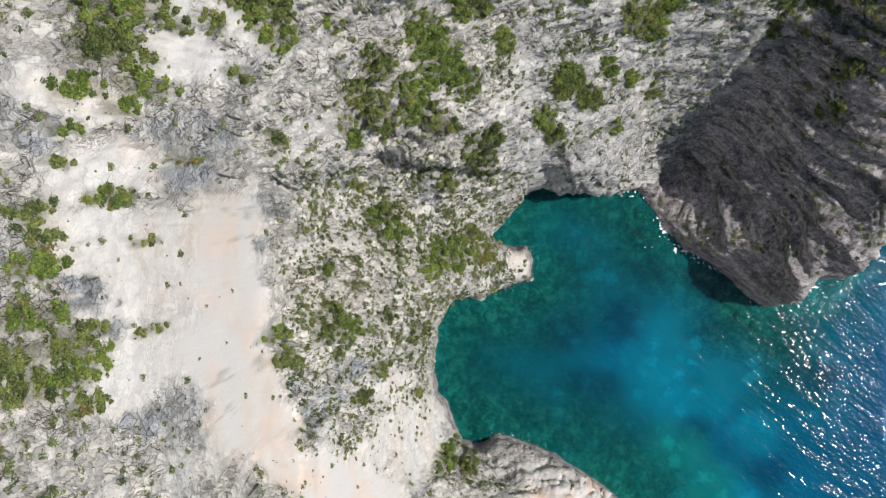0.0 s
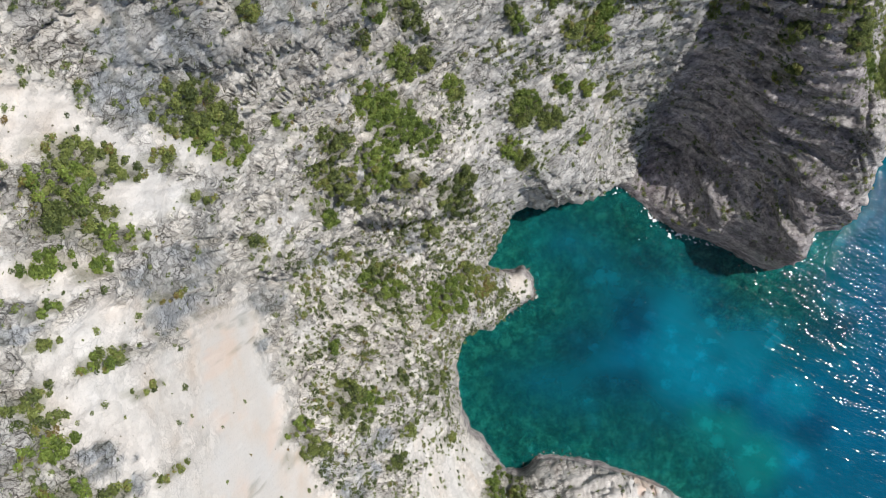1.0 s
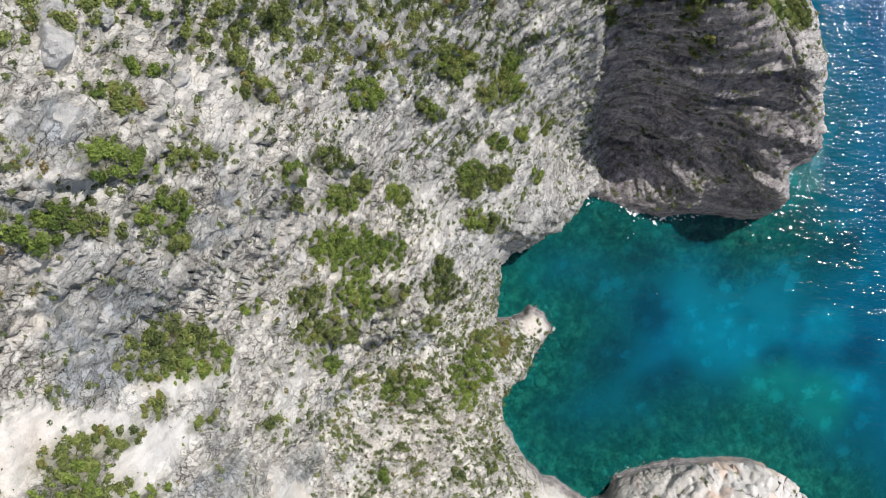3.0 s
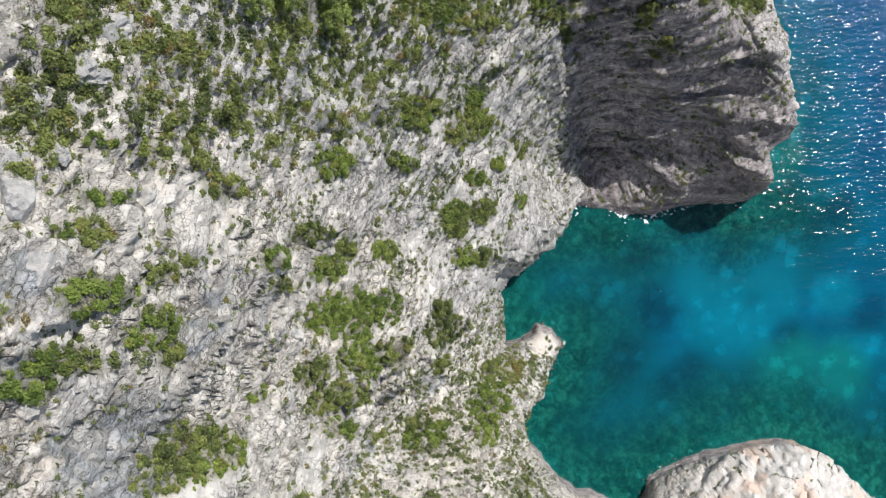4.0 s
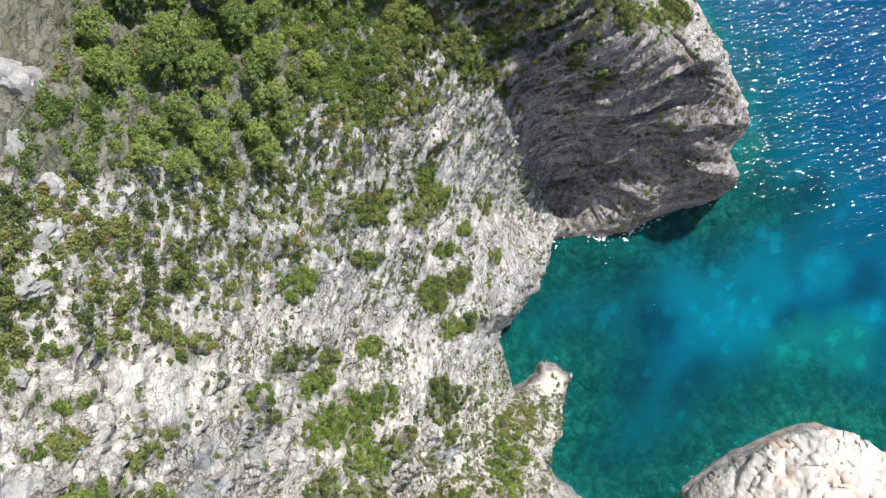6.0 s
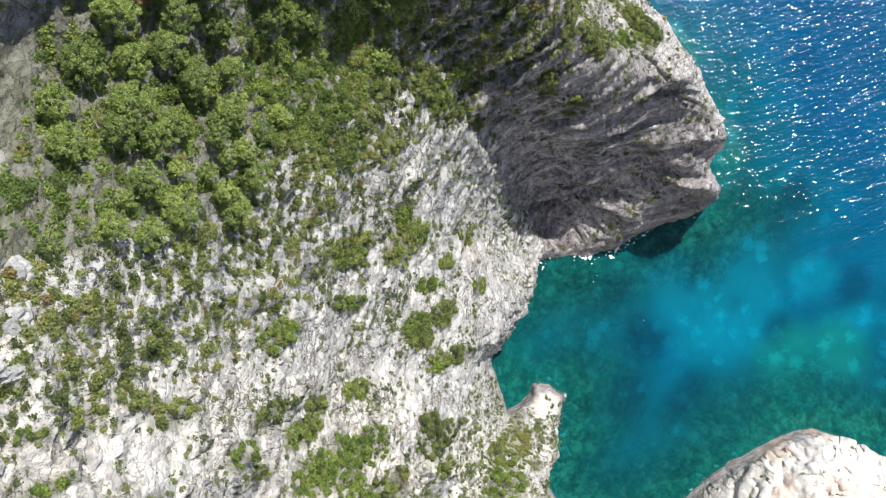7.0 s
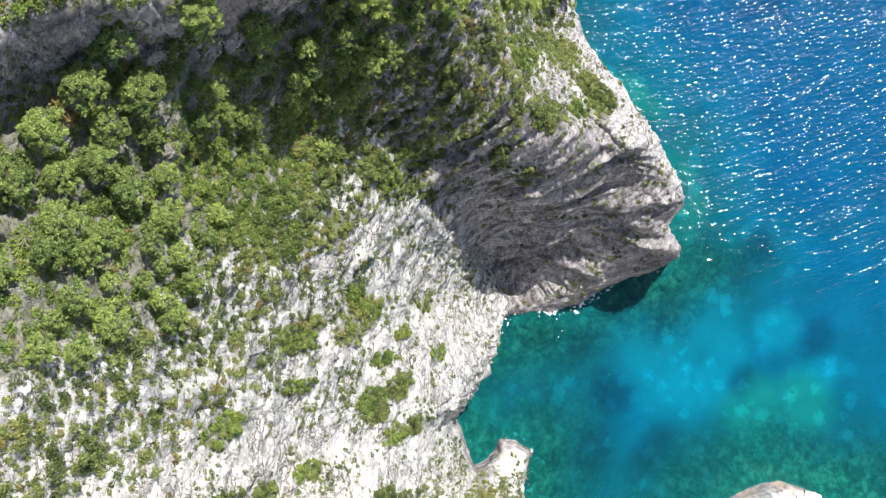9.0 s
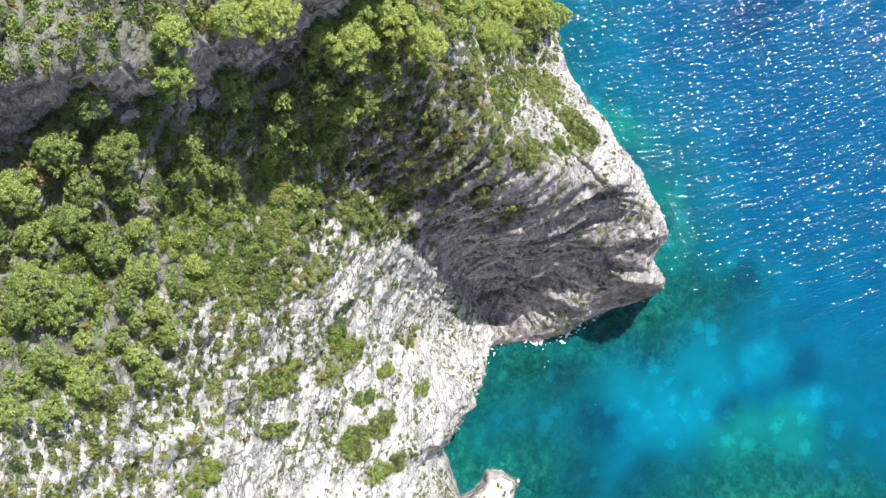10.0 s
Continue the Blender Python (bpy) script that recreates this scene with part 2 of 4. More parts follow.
    t.links.new(ramp_node(t, soft, [(0.0, grey(0.95)), (0.8, grey(0.3))]), rough.inputs["Strength"])
    split = node(t, "ShaderNodeBump", Distance=0.9)
    t.links.new(ramp_node(t, attr(t, "dark"), [(0.0, grey(0.0)), (0.7, grey(0.9))]), split.inputs["Strength"])
    t.links.new(beds, split.inputs["Height"])
    broken = node(t, "ShaderNodeBump", Distance=0.55)
    t.links.new(ramp_node(t, soft, [(0.0, grey(0.8)), (0.8, grey(0.05))]), broken.inputs["Strength"])
    t.links.new(mix(t, 0.5, ramp_node(t, edge, [(0.0, grey(0.0)), (0.16, grey(1.0))]), block), broken.inputs["Height"])
    t.links.new(broken.outputs["Normal"], split.inputs["Normal"])
    t.links.new(split.outputs["Normal"], rough.inputs["Normal"])
    return m


def leaf_material(name, dark, light, dry=(0.26, 0.19, 0.07)):
    m, t, b = material(name)
    n = t.nodes.new("ShaderNodeNewGeometry")
    mid = tuple(0.5 * (a + c) for a, c in zip(dark, light))
    col = ramp_node(t, attr(t, "tone"), [(0.15, dark), (0.45, mid), (0.75, light), (1.0, dry)])
    leafy = ramp_node(t, n.outputs["Random Per Island"], [(0.0, grey(0.72)), (1.0, grey(1.25))])
    col = mix(t, 1.0, col, leafy, "MULTIPLY")
    t.links.new(col, b.inputs["Base Color"])
    b.inputs["Roughness"].default_value = 0.55
    b.inputs["Specular IOR Level"].default_value = 0.3
    tr = node(t, "ShaderNodeBsdfTranslucent")
    t.links.new(col, tr.inputs["Color"])
    ms = node(t, "ShaderNodeMixShader", Fac=0.42)
    t.links.new(b.outputs[0], ms.inputs[1])
    t.links.new(tr.outputs[0], ms.inputs[2])
    t.links.new(ms.outputs[0], t.nodes["Material Output"].inputs["Surface"])
    return m


def water_material():
    m, t, b = material("sea_water")
    t.nodes.remove(b)
    deep = attr(t, "deep")
    sand = attr(t, "sand")
    wob = noise_node(t, 0.10, 4, 0.6)
    col = ramp_node(t, deep, [(0.0, (0.003, 0.096, 0.103)), (0.35, (0.001, 0.084, 0.128)), (0.65, (0.0005, 0.085, 0.160)), (1.0, (0.0003, 0.062, 0.150))])
    col = mix(t, sand, col, (0.001, 0.155, 0.235))
    col = mix(t, attr(t, "shoal"), col, (0.003, 0.145, 0.148))
    weed = mix(t, attr(t, "weed"), (1.0, 1.0, 1.0), (0.9, 0.55, 0.62))
    col = mix(t, 1.0, col, weed, "MULTIPLY")
    shade = ramp_node(t, wob, [(0.35, grey(0.9)), (0.65, grey(1.14))])
    # sunken boulders, pale through the water
    where = t.nodes.new("ShaderNodeNewGeometry").outputs["Position"]
    stones = node(t, "ShaderNodeTexVoronoi", Scale=0.24)
    t.links.new(where, stones.inputs["Vector"])
    some = ramp_node(t, stones.outputs["Color"], [(0.45, grey(0.0)), (0.62, grey(1.0))])
    blob = ramp_node(t, mix(t, 0.45, stones.outputs["Distance"], noise_node(t, 0.9, 3)), [(0.36, grey(1.42)), (0.50, grey(0.97))])
    sunk = mix(t, some, (0.96, 0.96, 0.96), blob)
    col = mix(t, ramp_node(t, deep, [(0.3, grey(1.0)), (0.75, grey(0.0))]), col, mix(t, 1.0, col, sunk, "MULTIPLY"))
    col = mix(t, 1.0, col, shade, "MULTIPLY")
    body = node(t, "ShaderNodeBsdfDiffuse")
    t.links.new(col, body.inputs["Color"])
    clear = node(t, "ShaderNodeBsdfTransparent", Color=(0.25, 0.80, 0.74, 1))
    thick = ramp_node(t, deep, [(0.0, grey(0.30)), (0.22, grey(0.74)), (0.5, grey(0.90)), (1.0, grey(0.98))])
    inner = node(t, "ShaderNodeMixShader")
    t.links.new(thick, inner.inputs[0])
    t.links.new(clear.outputs[0], inner.inputs[1])
    t.links.new(body.outputs[0], inner.inputs[2])
    gloss = node(t, "ShaderNodeBsdfGlossy", Roughness=0.08)
    fres = node(t, "ShaderNodeFresnel", IOR=1.33)
    swell = noise_node(t, 0.20, 1.0, 0.5, ((0, 0, -0.62), (2.0, 0.62, 1.0)))
    chop = noise_node(t, 0.80, 1.0, 0.5, ((0, 0, -0.62), (1.5, 0.75, 1.0)))
    calm = attr(t, "wind")
    b1 = node(t, "ShaderNodeBump", Distance=1.05)
    t.links.new(calm, b1.inputs["Strength"])
    t.links.new(swell, b1.inputs["Height"])
    b2 = node(t, "ShaderNodeBump", Distance=0.56)
    t.links.new(calm, b2.inputs["Strength"])
    t.links.new(chop, b2.inputs["Height"])
    t.links.new(b1.outputs[0], b2.inputs["Normal"])
    t.links.new(b2.outputs[0], gloss.inputs["Normal"])
    t.links.new(b2.outputs[0], fres.inputs["Normal"])
    outer = node(t, "ShaderNodeMixShader")
    t.links.new(fres.outputs[0], outer.inputs[0])
    t.links.new(inner.outputs[0], outer.inputs[1])
    t.links.new(gloss.outputs[0], outer.inputs[2])
    t.links.new(outer.outputs[0], t.nodes["Material Output"].inputs["Surface"])
    return m


ROCK = rock_material()
WATER = water_material()
LEAF_SCRUB = leaf_material("scrub_leaves", (0.09, 0.12, 0.043), (0.33, 0.38, 0.115))
LEAF_GREY = leaf_material("grey_green_leaves", (0.105, 0.138, 0.056), (0.29, 0.345, 0.12))
LEAF_BRIGHT = leaf_material("bright_leaves", (0.11, 0.165, 0.04), (0.32, 0.41, 0.095))
LEAF_PINE = leaf_material("pine_needles", (0.10, 0.155, 0.048), (0.38, 0.47, 0.135), (0.47, 0.51, 0.13))


def boulder_material():
    m, t, b = material("grey_limestone")
    mid = noise_node(t, 0.9, 6, 0.65)
    fine = noise_node(t, 5.0, 6, 0.7)
    col = ramp_node(t, mid, [(0.3, (0.25, 0.25, 0.245)), (0.5, (0.41, 0.40, 0.385)), (0.7, (0.60, 0.565, 0.525))])
    spots = ramp_node(t, fine, [(0.33, grey(0.0)), (0.45, grey(1.0))])
    col = mix(t, 1.0, col, mix(t, spots, (0.55, 0.55, 0.55), (1.0, 1.0, 1.0)), "MULTIPLY")
    t.links.new(col, b.inputs["Base Color"])
    b.inputs["Roughness"].default_value = 0.9
    bump(t, b, noise_node(t, 3.0, 8, 0.7), 0.8, 0.3)
    return m


def plain_bark(name, dark, light):
    m, t, b = material(name)
    t.links.new(ramp_node(t, noise_node(t, 6.0, 4), [(0.3, dark), (0.7, light)]), b.inputs["Base Color"])
    b.inputs["Roughness"].default_value = 0.9
    return m


def foam_material():
    m, t, b = material("sea_foam")
    t.links.new(ramp_node(t, noise_node(t, 5.0, 4), [(0.35, (0.55, 0.66, 0.68)), (0.6, grey(0.85))]), b.inputs["Base Color"])
    b.inputs["Roughness"].default_value = 0.8
    return m


FOAM = foam_material()
BOULDER = boulder_material()
WETSTONE = plain_bark("wet_stone", (0.045, 0.04, 0.034), (0.20, 0.175, 0.145))
BARK = plain_bark("bark", (0.07, 0.05, 0.035), (0.20, 0.16, 0.125))
DEAD = plain_bark("bleached_wood", (0.22, 0.20, 0.18), (0.46, 0.43, 0.40))
LEAF_DRY = leaf_material("dry_tufts", (0.06, 0.06, 0.025), (0.19, 0.17, 0.075), (0.22, 0.16, 0.09))


# ---- the ground, one sheet from the sea bed up to the plateau ----
def axis(lo, hi, step, far):
    core = np.arange(lo, hi + step / 2, step)
    out, grow = [], step
    edge = hi
    while edge < far:
        grow *= 1.35
        edge += grow
        out.append(edge)
    low, grow, edge = [], step, lo
    while edge > -far:
        grow *= 1.35
        edge -= grow
        low.append(edge)
    return np.array(low[::-1] + core.tolist() + out)


def sheet(name, xs, ys, pos, mat, keep=None):
    """A grid mesh from arrays of places; keep says which of its faces stay."""
    ny, nx = len(ys), len(xs)
    idx = np.arange(nx * ny).reshape(ny, nx)
    quads = np.stack([idx[:-1, :-1], idx[:-1, 1:], idx[1:, 1:], idx[1:, :-1]], -1).reshape(-1, 4)
    if keep is not None:
        quads = quads[keep.ravel()]
    me = bpy.data.meshes.new(name)
    me.vertices.add(nx * ny)
    me.vertices.foreach_set("co", pos.reshape(-1).astype(np.float32))
    me.loops.add(quads.size)
    me.loops.foreach_set("vertex_index", quads.ravel().astype(np.int32))
    me.polygons.add(len(quads))
    me.polygons.foreach_set("loop_start", np.arange(0, quads.size, 4, dtype=np.int32))
    me.update(calc_edges=True)
    me.validate()
    me.materials.append(mat)
    return me


def paint(me, name, values):
    a = me.attributes.new(name, "FLOAT", "POINT")
    a.data.foreach_set("value", np.clip(values, 0, 1).ravel().astype(np.float32))


STEP = 0.32
GX, GY = axis(-56, 124, STEP, 3000), axis(-94, 98, STEP, 3000)
X, Y = np.meshgrid(GX, GY)
NEAR = smooth(190, 130, np.hypot(X - 30, Y - 5))
D = inland(X, Y) + NEAR * (0.7 * fbm(X * 0.25, Y * 0.25, X * 0, 3) + 0.3 * perlin(X * 1.1, Y * 1.1, X * 0))
Z = base_height(X, Y, D)


def normals(x, y, z):
    zx = np.gradient(z, axis=1) / np.gradient(x, axis=1)
    zy = np.gradient(z, axis=0) / np.gradient(y, axis=0)
    n = np.stack([-zx, -zy, np.ones_like(z)], -1)
    return n / np.linalg.norm(n, axis=-1, keepdims=True)


def spots(list_of, soft=0.5, warp=1.0):
    """How far a place lies within any of some round patches (x, y, radius)."""
    wx, wy = X + warp * fbm(X * 0.3, Y * 0.3, Z * 0.3, 3), Y + warp * fbm(X * 0.3 + 50, Y * 0.3, Z * 0.3, 3)
    out = np.zeros(X.shape)
    for px, py, r in list_of:
        out = np.maximum(out, smooth(1 + soft, 1 - soft, np.hypot(wx - px, wy - py) / r))
    return out


def terrace(h, thick, hard):
    """Heights gathered into treads and risers."""
    k = np.floor(h / thick)
    f = h / thick - k
    return thick * (k + smooth(hard, 1 - hard, f))


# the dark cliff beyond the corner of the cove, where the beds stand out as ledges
# also where that face's shade is coloured in, weaker at its sunlit east end
SHADED = smooth(-1.5, 1.5, side(X, Y, [(49, 7), (52, 12), (55, 20), (58, 30), (62, 40)][::-1])[0] + 2 * fbm(X * 0.15, Y * 0.15, Z * 0.15, 3)) * smooth(62, 48, Y) * smooth(-40, -32, Y) * (1 - 0.55 * smooth(86, 94, X))
# beds rise along the face towards the point
along, dip = 0.73 * X - 0.68 * Y, -0.20 * X + 0.18 * Y
level = Z + dip + 2.5 * fbm(along * 0.02, (Z + dip) * 0.04, X * 0, 2)
level = level + 2.6 * perlin(level * 0.11, along * 0.010, X * 0 + 3)
wander = 0.7 * fbm(along * 0.045, level * 0.12, X * 0 + 5, 4)
patchy = smooth(-0.2, 0.25, fbm(along * 0.022, level * 0.09, X * 0 + 12, 3))
ledges = 1.1 * patchy * (terrace(level + wander, 7.4, 0.36) - level - wander) * (1 - 0.6 * smooth(70, 84, X))
ledges = ledges + 5.2 * fbm(along * 0.06, level * 0.24, X * 0 + 19, 5, 0.6) + 1.8 * fbm(X * 0.05, Y * 0.05, Z * 0.05 + 30, 3)
Z = Z + NEAR * smooth(2, 5, D) * ledges * (0.5 * SHADED + 0.30 * (1 - SHADED) * smooth(-0.1, 0.2, fbm(X * 0.07, Y * 0.07, X * 0 + 8, 2)))

# the pale landslide chute, bare white ground beside it, weathered grey slabs
CHUTE = [(-29.8, 5.4), (-30.9, -2.0), (-31.0, -8.2), (-30.5, -14.8), (-29.7, -22.1), (-28.2, -29.2), (-25.2, -36.3), (-9, -58)]
BARE = [(-34.0, 27.9, 2.9), (-36.1, 25.8, 2.2), (-30.7, 24.5, 2.2), (-26.1, 26.1, 2.0), (-24.7, 23.5, 2.1), (-30.0, 19.4, 2.7), (-32.3, 18.0, 2.2), (-35.4, 11.7, 2.1), (-38.8, 12.5, 2.0), (-34.2, 5.6, 2.9), (-36.7, 3.7, 2.3), (-38.4, -0.4, 2.0), (-35.2, -4.1, 3.5), (-36.5, -1.1, 2.7), (-33.5, -2.7, 3.9), (-34.2, -8.6, 3.8), (-32.5, -8.0, 4.2), (-34.2, -16.1, 3.0), (-32.7, -14.7, 3.2), (-35.5, -19.6, 2.5), (-9.0, -41.7, 5.3), (-5.2, -49.2, 5.6), (-10.0, -33.1, 3.2), (-0.7, -44.5, 3.9), (-13.2, -44.3, 4.3), (18.1, -10.1, 3.1)]
SOUTH_ROCK = smooth(-55, -58, Y + 0.35 * (X - 20)) * smooth(14, 20, X)
SLABS = [(-28.0, 29.4, 2.8), (-25.9, 29.3, 2.1), (-30.7, 9.0, 1.7), (-31.2, 4.8, 1.8), (-30.6, 11.6, 1.3), (-29.3, 1.3, 1.5), (-29.9, -4.0, 1.4), (-27.7, 2.4, 1.8), (-31.8, -22.9, 2.5), (-33.3, -22.2, 1.8), (-30.8, -26.8, 2.0), (-37.1, -6.9, 1.2), (-36.8, -9.0, 1.0), (-35.9, -12.1, 1.0), (-39.0, 7.0, 1.2), (-16.3, -26.1, 2.2), (-19.7, -31.1, 2.6), (-23.1, -27.2, 2.3), (-22.4, -33.7, 2.1), (-3.0, 7.3, 2.2), (-19.6, 9.8, 2.1), (-23.5, 35.9, 2.5), (-19.4, 35.7, 2.3), (-26.3, 34.0, 1.9), (-24.7, 32.1, 2.0), (-28.3, 29.9, 2.0), (-21.8, 33.3, 1.8), (-12.3, 50.7, 2.4), (-19.8, 45.3, 1.9), (-6.4, 39.8, 1.6), (-12.7, 37.4, 1.8), (-10.2, 37.8, 1.6), (-30.2, 10.9, 2.2), (-20.3, 7.3, 2.6), (-2.8, 5.1, 2.5)]
run, past = side(X, Y, CHUTE)
run = np.abs(run + 1.8 * fbm(X * 0.15, Y * 0.15, Z * 0.1, 3)) / np.interp(Y, [-50, -35, -15, 0, 7], [3.4, 2.4, 1.9, 1.5, 0.8])
IN_CHUTE = smooth(1.35, 0.7, run) * smooth(1.5, 0.2, past) * smooth(7.5, 1.0, Y + 3 * fbm(X * 0.4, Y * 0.4, Z * 0.2, 3))
EARTH = 0.45 * smooth(0.10, 0.30, fbm(X * 0.11 + 70, Y * 0.11, Z * 0.05, 4)) * (1 - SHADED) * smooth(48, 40, X) * smooth(60, 50, Y)
IN_BARE = np.maximum(spots(BARE, 0.35, 1.5), EARTH)
IN_SLAB = spots(SLABS, 0.12, 1.3) * (0.45 + 0.55 * smooth(-0.15, 0.15, fbm(X * 0.5, Y * 0.16, Z * 0.1, 4)))
N = normals(X, Y, Z)
ON_LAND = smooth(0.0, 1.8, D) * NEAR
SOFT = np.maximum(IN_CHUTE, np.maximum(0.75 * IN_BARE, 0.72 * IN_SLAB))
# beds of rock with overhanging lips, blocks split by cracks, and crags
bed = (0.10 * X + 0.16 * Y) * (1 - SHADED) + dip * SHADED + 0.97 * Z + 1.8 * fbm(X * 0.05, Y * 0.05, Z * 0.05, 3)
steep = smooth(0.85, 0.6, N[..., 2])
lip = 0.9 * perlin(bed * 0.42, X * 0.07, Y * 0.07) + 0.8 * perlin(bed * 1.0, X * 0.11, Y * 0.11) + 0.5 * perlin(bed * 2.3, X * 0.16, Y * 0.16)
wx, wy, wz = (q + 1.3 * fbm(X * 0.2 + o, Y * 0.2, Z * 0.2, 2) for q, o in ((X, 0), (Y, 31), (Z, 67)))
c1, e1 = cells(wx * 0.15, bed * 0.22, wy * 0.15)
strike = wx + 0.3 * wy
crag = 1.3 * (c1 - 0.5) - 0.7 * smooth(0.10, 0.0, e1)
crag = crag + 1.0 * fbm(X * 0.09, Y * 0.09, Z * 0.09, 3) + 0.95 * ridged(strike * 0.11, bed * 0.30, wy * 0.13, 4) + 0.8 * ridged(strike * 0.32, bed * 0.75, wy * 0.36, 4) - 1.6
# ribs and gullies along the strike of the white cliff
STRATA = smooth(0, 10, X) * (1 - SHADED)
ua, va = 0.97 * wx + 0.25 * wy, -0.25 * wx + 0.97 * wy
ub, vb = 0.91 * wx - 0.41 * wy, 0.41 * wx + 0.91 * wy
crag = crag * (1 - 0.65 * STRATA) + STRATA * (0.9 * ridged(ua * 0.05, va * 0.26, Z * 0.10, 3) + 0.55 * ridged(ub * 0.10, vb * 0.55, Z * 0.25, 3) - 0.9)
fine = (0.55 * ridged(X * 1.1, Y * 1.1, Z * 0.9, 2) - 0.5) * (1 - 0.4 * STRATA)
# flat plates with cracks between them
plate, crack = cells(wx * 0.30, wy * 0.30, X * 0)
CRACKS = IN_SLAB * smooth(0.13, 0.03, crack)
fine = fine + IN_SLAB * (0.9 * (plate - 0.5) - 0.45 * smooth(0.13, 0.03, crack))
crag = crag + SOUTH_ROCK * 0.9 * ridged(0.07 * X + 0.04 * Y, 0.2 * Y - 0.08 * X, Z * 0.2, 3)
push = (crag * (1 - 0.9 * SHADED) + lip * steep * (0.8 + 0.5 * SHADED)) * (1 - SOFT) + fine * (1 - 0.6 * SOFT) * (1 - 0.6 * SHADED) + 0.35 * fbm(X * 0.25, Y * 0.08, Z * 0.06, 3)
POS = np.stack([X, Y, Z], -1) + N * (push * ON_LAND)[..., None]
# the beds of the dark cliff overhang one another
def jutting(h, thick):
    f = h / thick - np.floor(h / thick)
    return smooth(0.40, 0.62, f) - smooth(0.66, 0.98, f)


stand = 3.0 * patchy * jutting(level + wander, 7.4) * smooth(-0.25, 0.2, fbm(along * 0.05, level * 0.05, X * 0 + 44, 3))
stand = 0.6 * stand * SHADED * ON_LAND * smooth(3, 6, D)
POS[..., 0] -= 0.68 * stand
POS[..., 1] -= 0.73 * stand
# the white cliff hangs out over the water at the head of the cove
gx, gy = np.gradient(D, axis=1) / np.gradient(X, axis=1), np.gradient(D, axis=0) / np.gradient(Y, axis=0)
hang = 3.0 * smooth(3, 9, Z) * smooth(9, 2, D) * smooth(0, 0.5, D) * smooth(20, 27, X) * smooth(50, 46, X) * smooth(2, 6, Y) * smooth(20, 15, Y)
POS[..., 0] -= hang * gx
POS[..., 1] -= hang * gy
# rock roofs that hang over the ground below their lips
for k, out, reach in ((0, 2.2, 5.0), (3, 1.6, 3.5), (2, 1.2, 3.0)):
    s, past = side(X, Y, STEPS[k][0])
    s = s + 0.8 * perlin(X * 0.3, Y * 0.3, X * 0 + k)
    sx, sy = np.gradient(s, axis=1) / np.gradient(X, axis=1), np.gradient(s, axis=0) / np.gradient(Y, axis=0)
    jut = out * smooth(-0.3, 0.6, s) * smooth(reach, 1.0, s) * np.exp(-past) * smooth(-0.35, 0.1, perlin(X * 0.11, Y * 0.11, X * 0 + 2)) * smooth(-27.5, -25.5, X)
    jut = jut * (np.hypot(sx, sy) < 3)
    POS[..., 0] -= jut * np.clip(sx, -1, 1)
    POS[..., 1] -= jut * np.clip(sy, -1, 1)
# boulders and shelves on the sea bed
under = smooth(0.0, -2.0, D) * NEAR
POS[..., 2] += under * (0.9 * smooth(0.3, 0.9, cells(X * 0.28, Y * 0.28, X * 0)[0]) * smooth(0, 0.25, cells(X * 0.28, Y * 0.28, X * 0)[1]) + 0.3 * fbm(X * 0.8, Y * 0.8, X * 0, 3))
POS[..., 2] = np.where(D < -1.0, np.minimum(POS[..., 2], -0.35), POS[..., 2])
N = normals(X, Y, Z)
ground_mesh = sheet("ground", GX, GY, POS, ROCK)


# ---- where things grow ----
# thickets: x, y, radius
THICKETS_WEST = [(-33.3, 23.7, 2.4), (-35.2, 21.4, 2.1), (-35.3, 18.2, 2.6), (-36.4, 18.1, 1.0), (-37.1, 13.0, 1.5), (-33.5, 14.6, 1.6), (-34.5, 11.8, 1.0), (-31.1, 22.3, 1.2), (-37.5, 8.8, 0.8), (-38.0, 5.2, 0.6), (-31.6, 7.1, 0.7), (-35.0, 2.1, 1.2), (-35.9, 2.0, 1.0), (-34.2, -2.6, 0.6), (-27.8, 23.2, 1.3), (-23.9, 27.9, 3.2), (-23.3, 24.9, 2.3), (-27.1, 18.6, 0.9), (-39.7, 0.8, 1.2), (-39.3, -1.5, 1.2), (-39.1, -4.6, 1.2), (-40.0, -4.5, 1.2), (-39.8, -9.6, 1.7), (-37.9, -12.1, 1.5), (-40.0, -13.4, 1.8), (-39.6, -16.2, 1.7), (-38.0, -16.0, 1.8), (-37.3, -19.4, 1.3), (-36.9, -14.4, 0.8), (-34.1, -13.0, 0.7), (-25.1, 12.3, 1.2), (-16.4, 27.8, 1.0)]
THICKETS_WALL = [(-3.1, 29.3, 3.2), (-0.9, 26.1, 4.2), (2.5, 23.6, 3.0), (-10.6, 24.5, 2.4), (-5.4, 20.3, 3.3), (-1.2, 17.0, 2.2), (-13.3, 19.8, 2.4), (-10.3, 18.1, 2.5), (-15.9, 15.8, 1.7), (2.0, 34.3, 2.4), (5.7, 35.1, 1.6), (9.1, 31.2, 1.7), (22.0, 26.2, 2.6), (27.0, 24.0, 2.4), (35.7, 27.9, 1.5), (32.9, 36.8, 2.2), (21.2, 17.5, 1.8), (6.3, 12.5, 3.3), (8.8, 16.2, 1.9)]
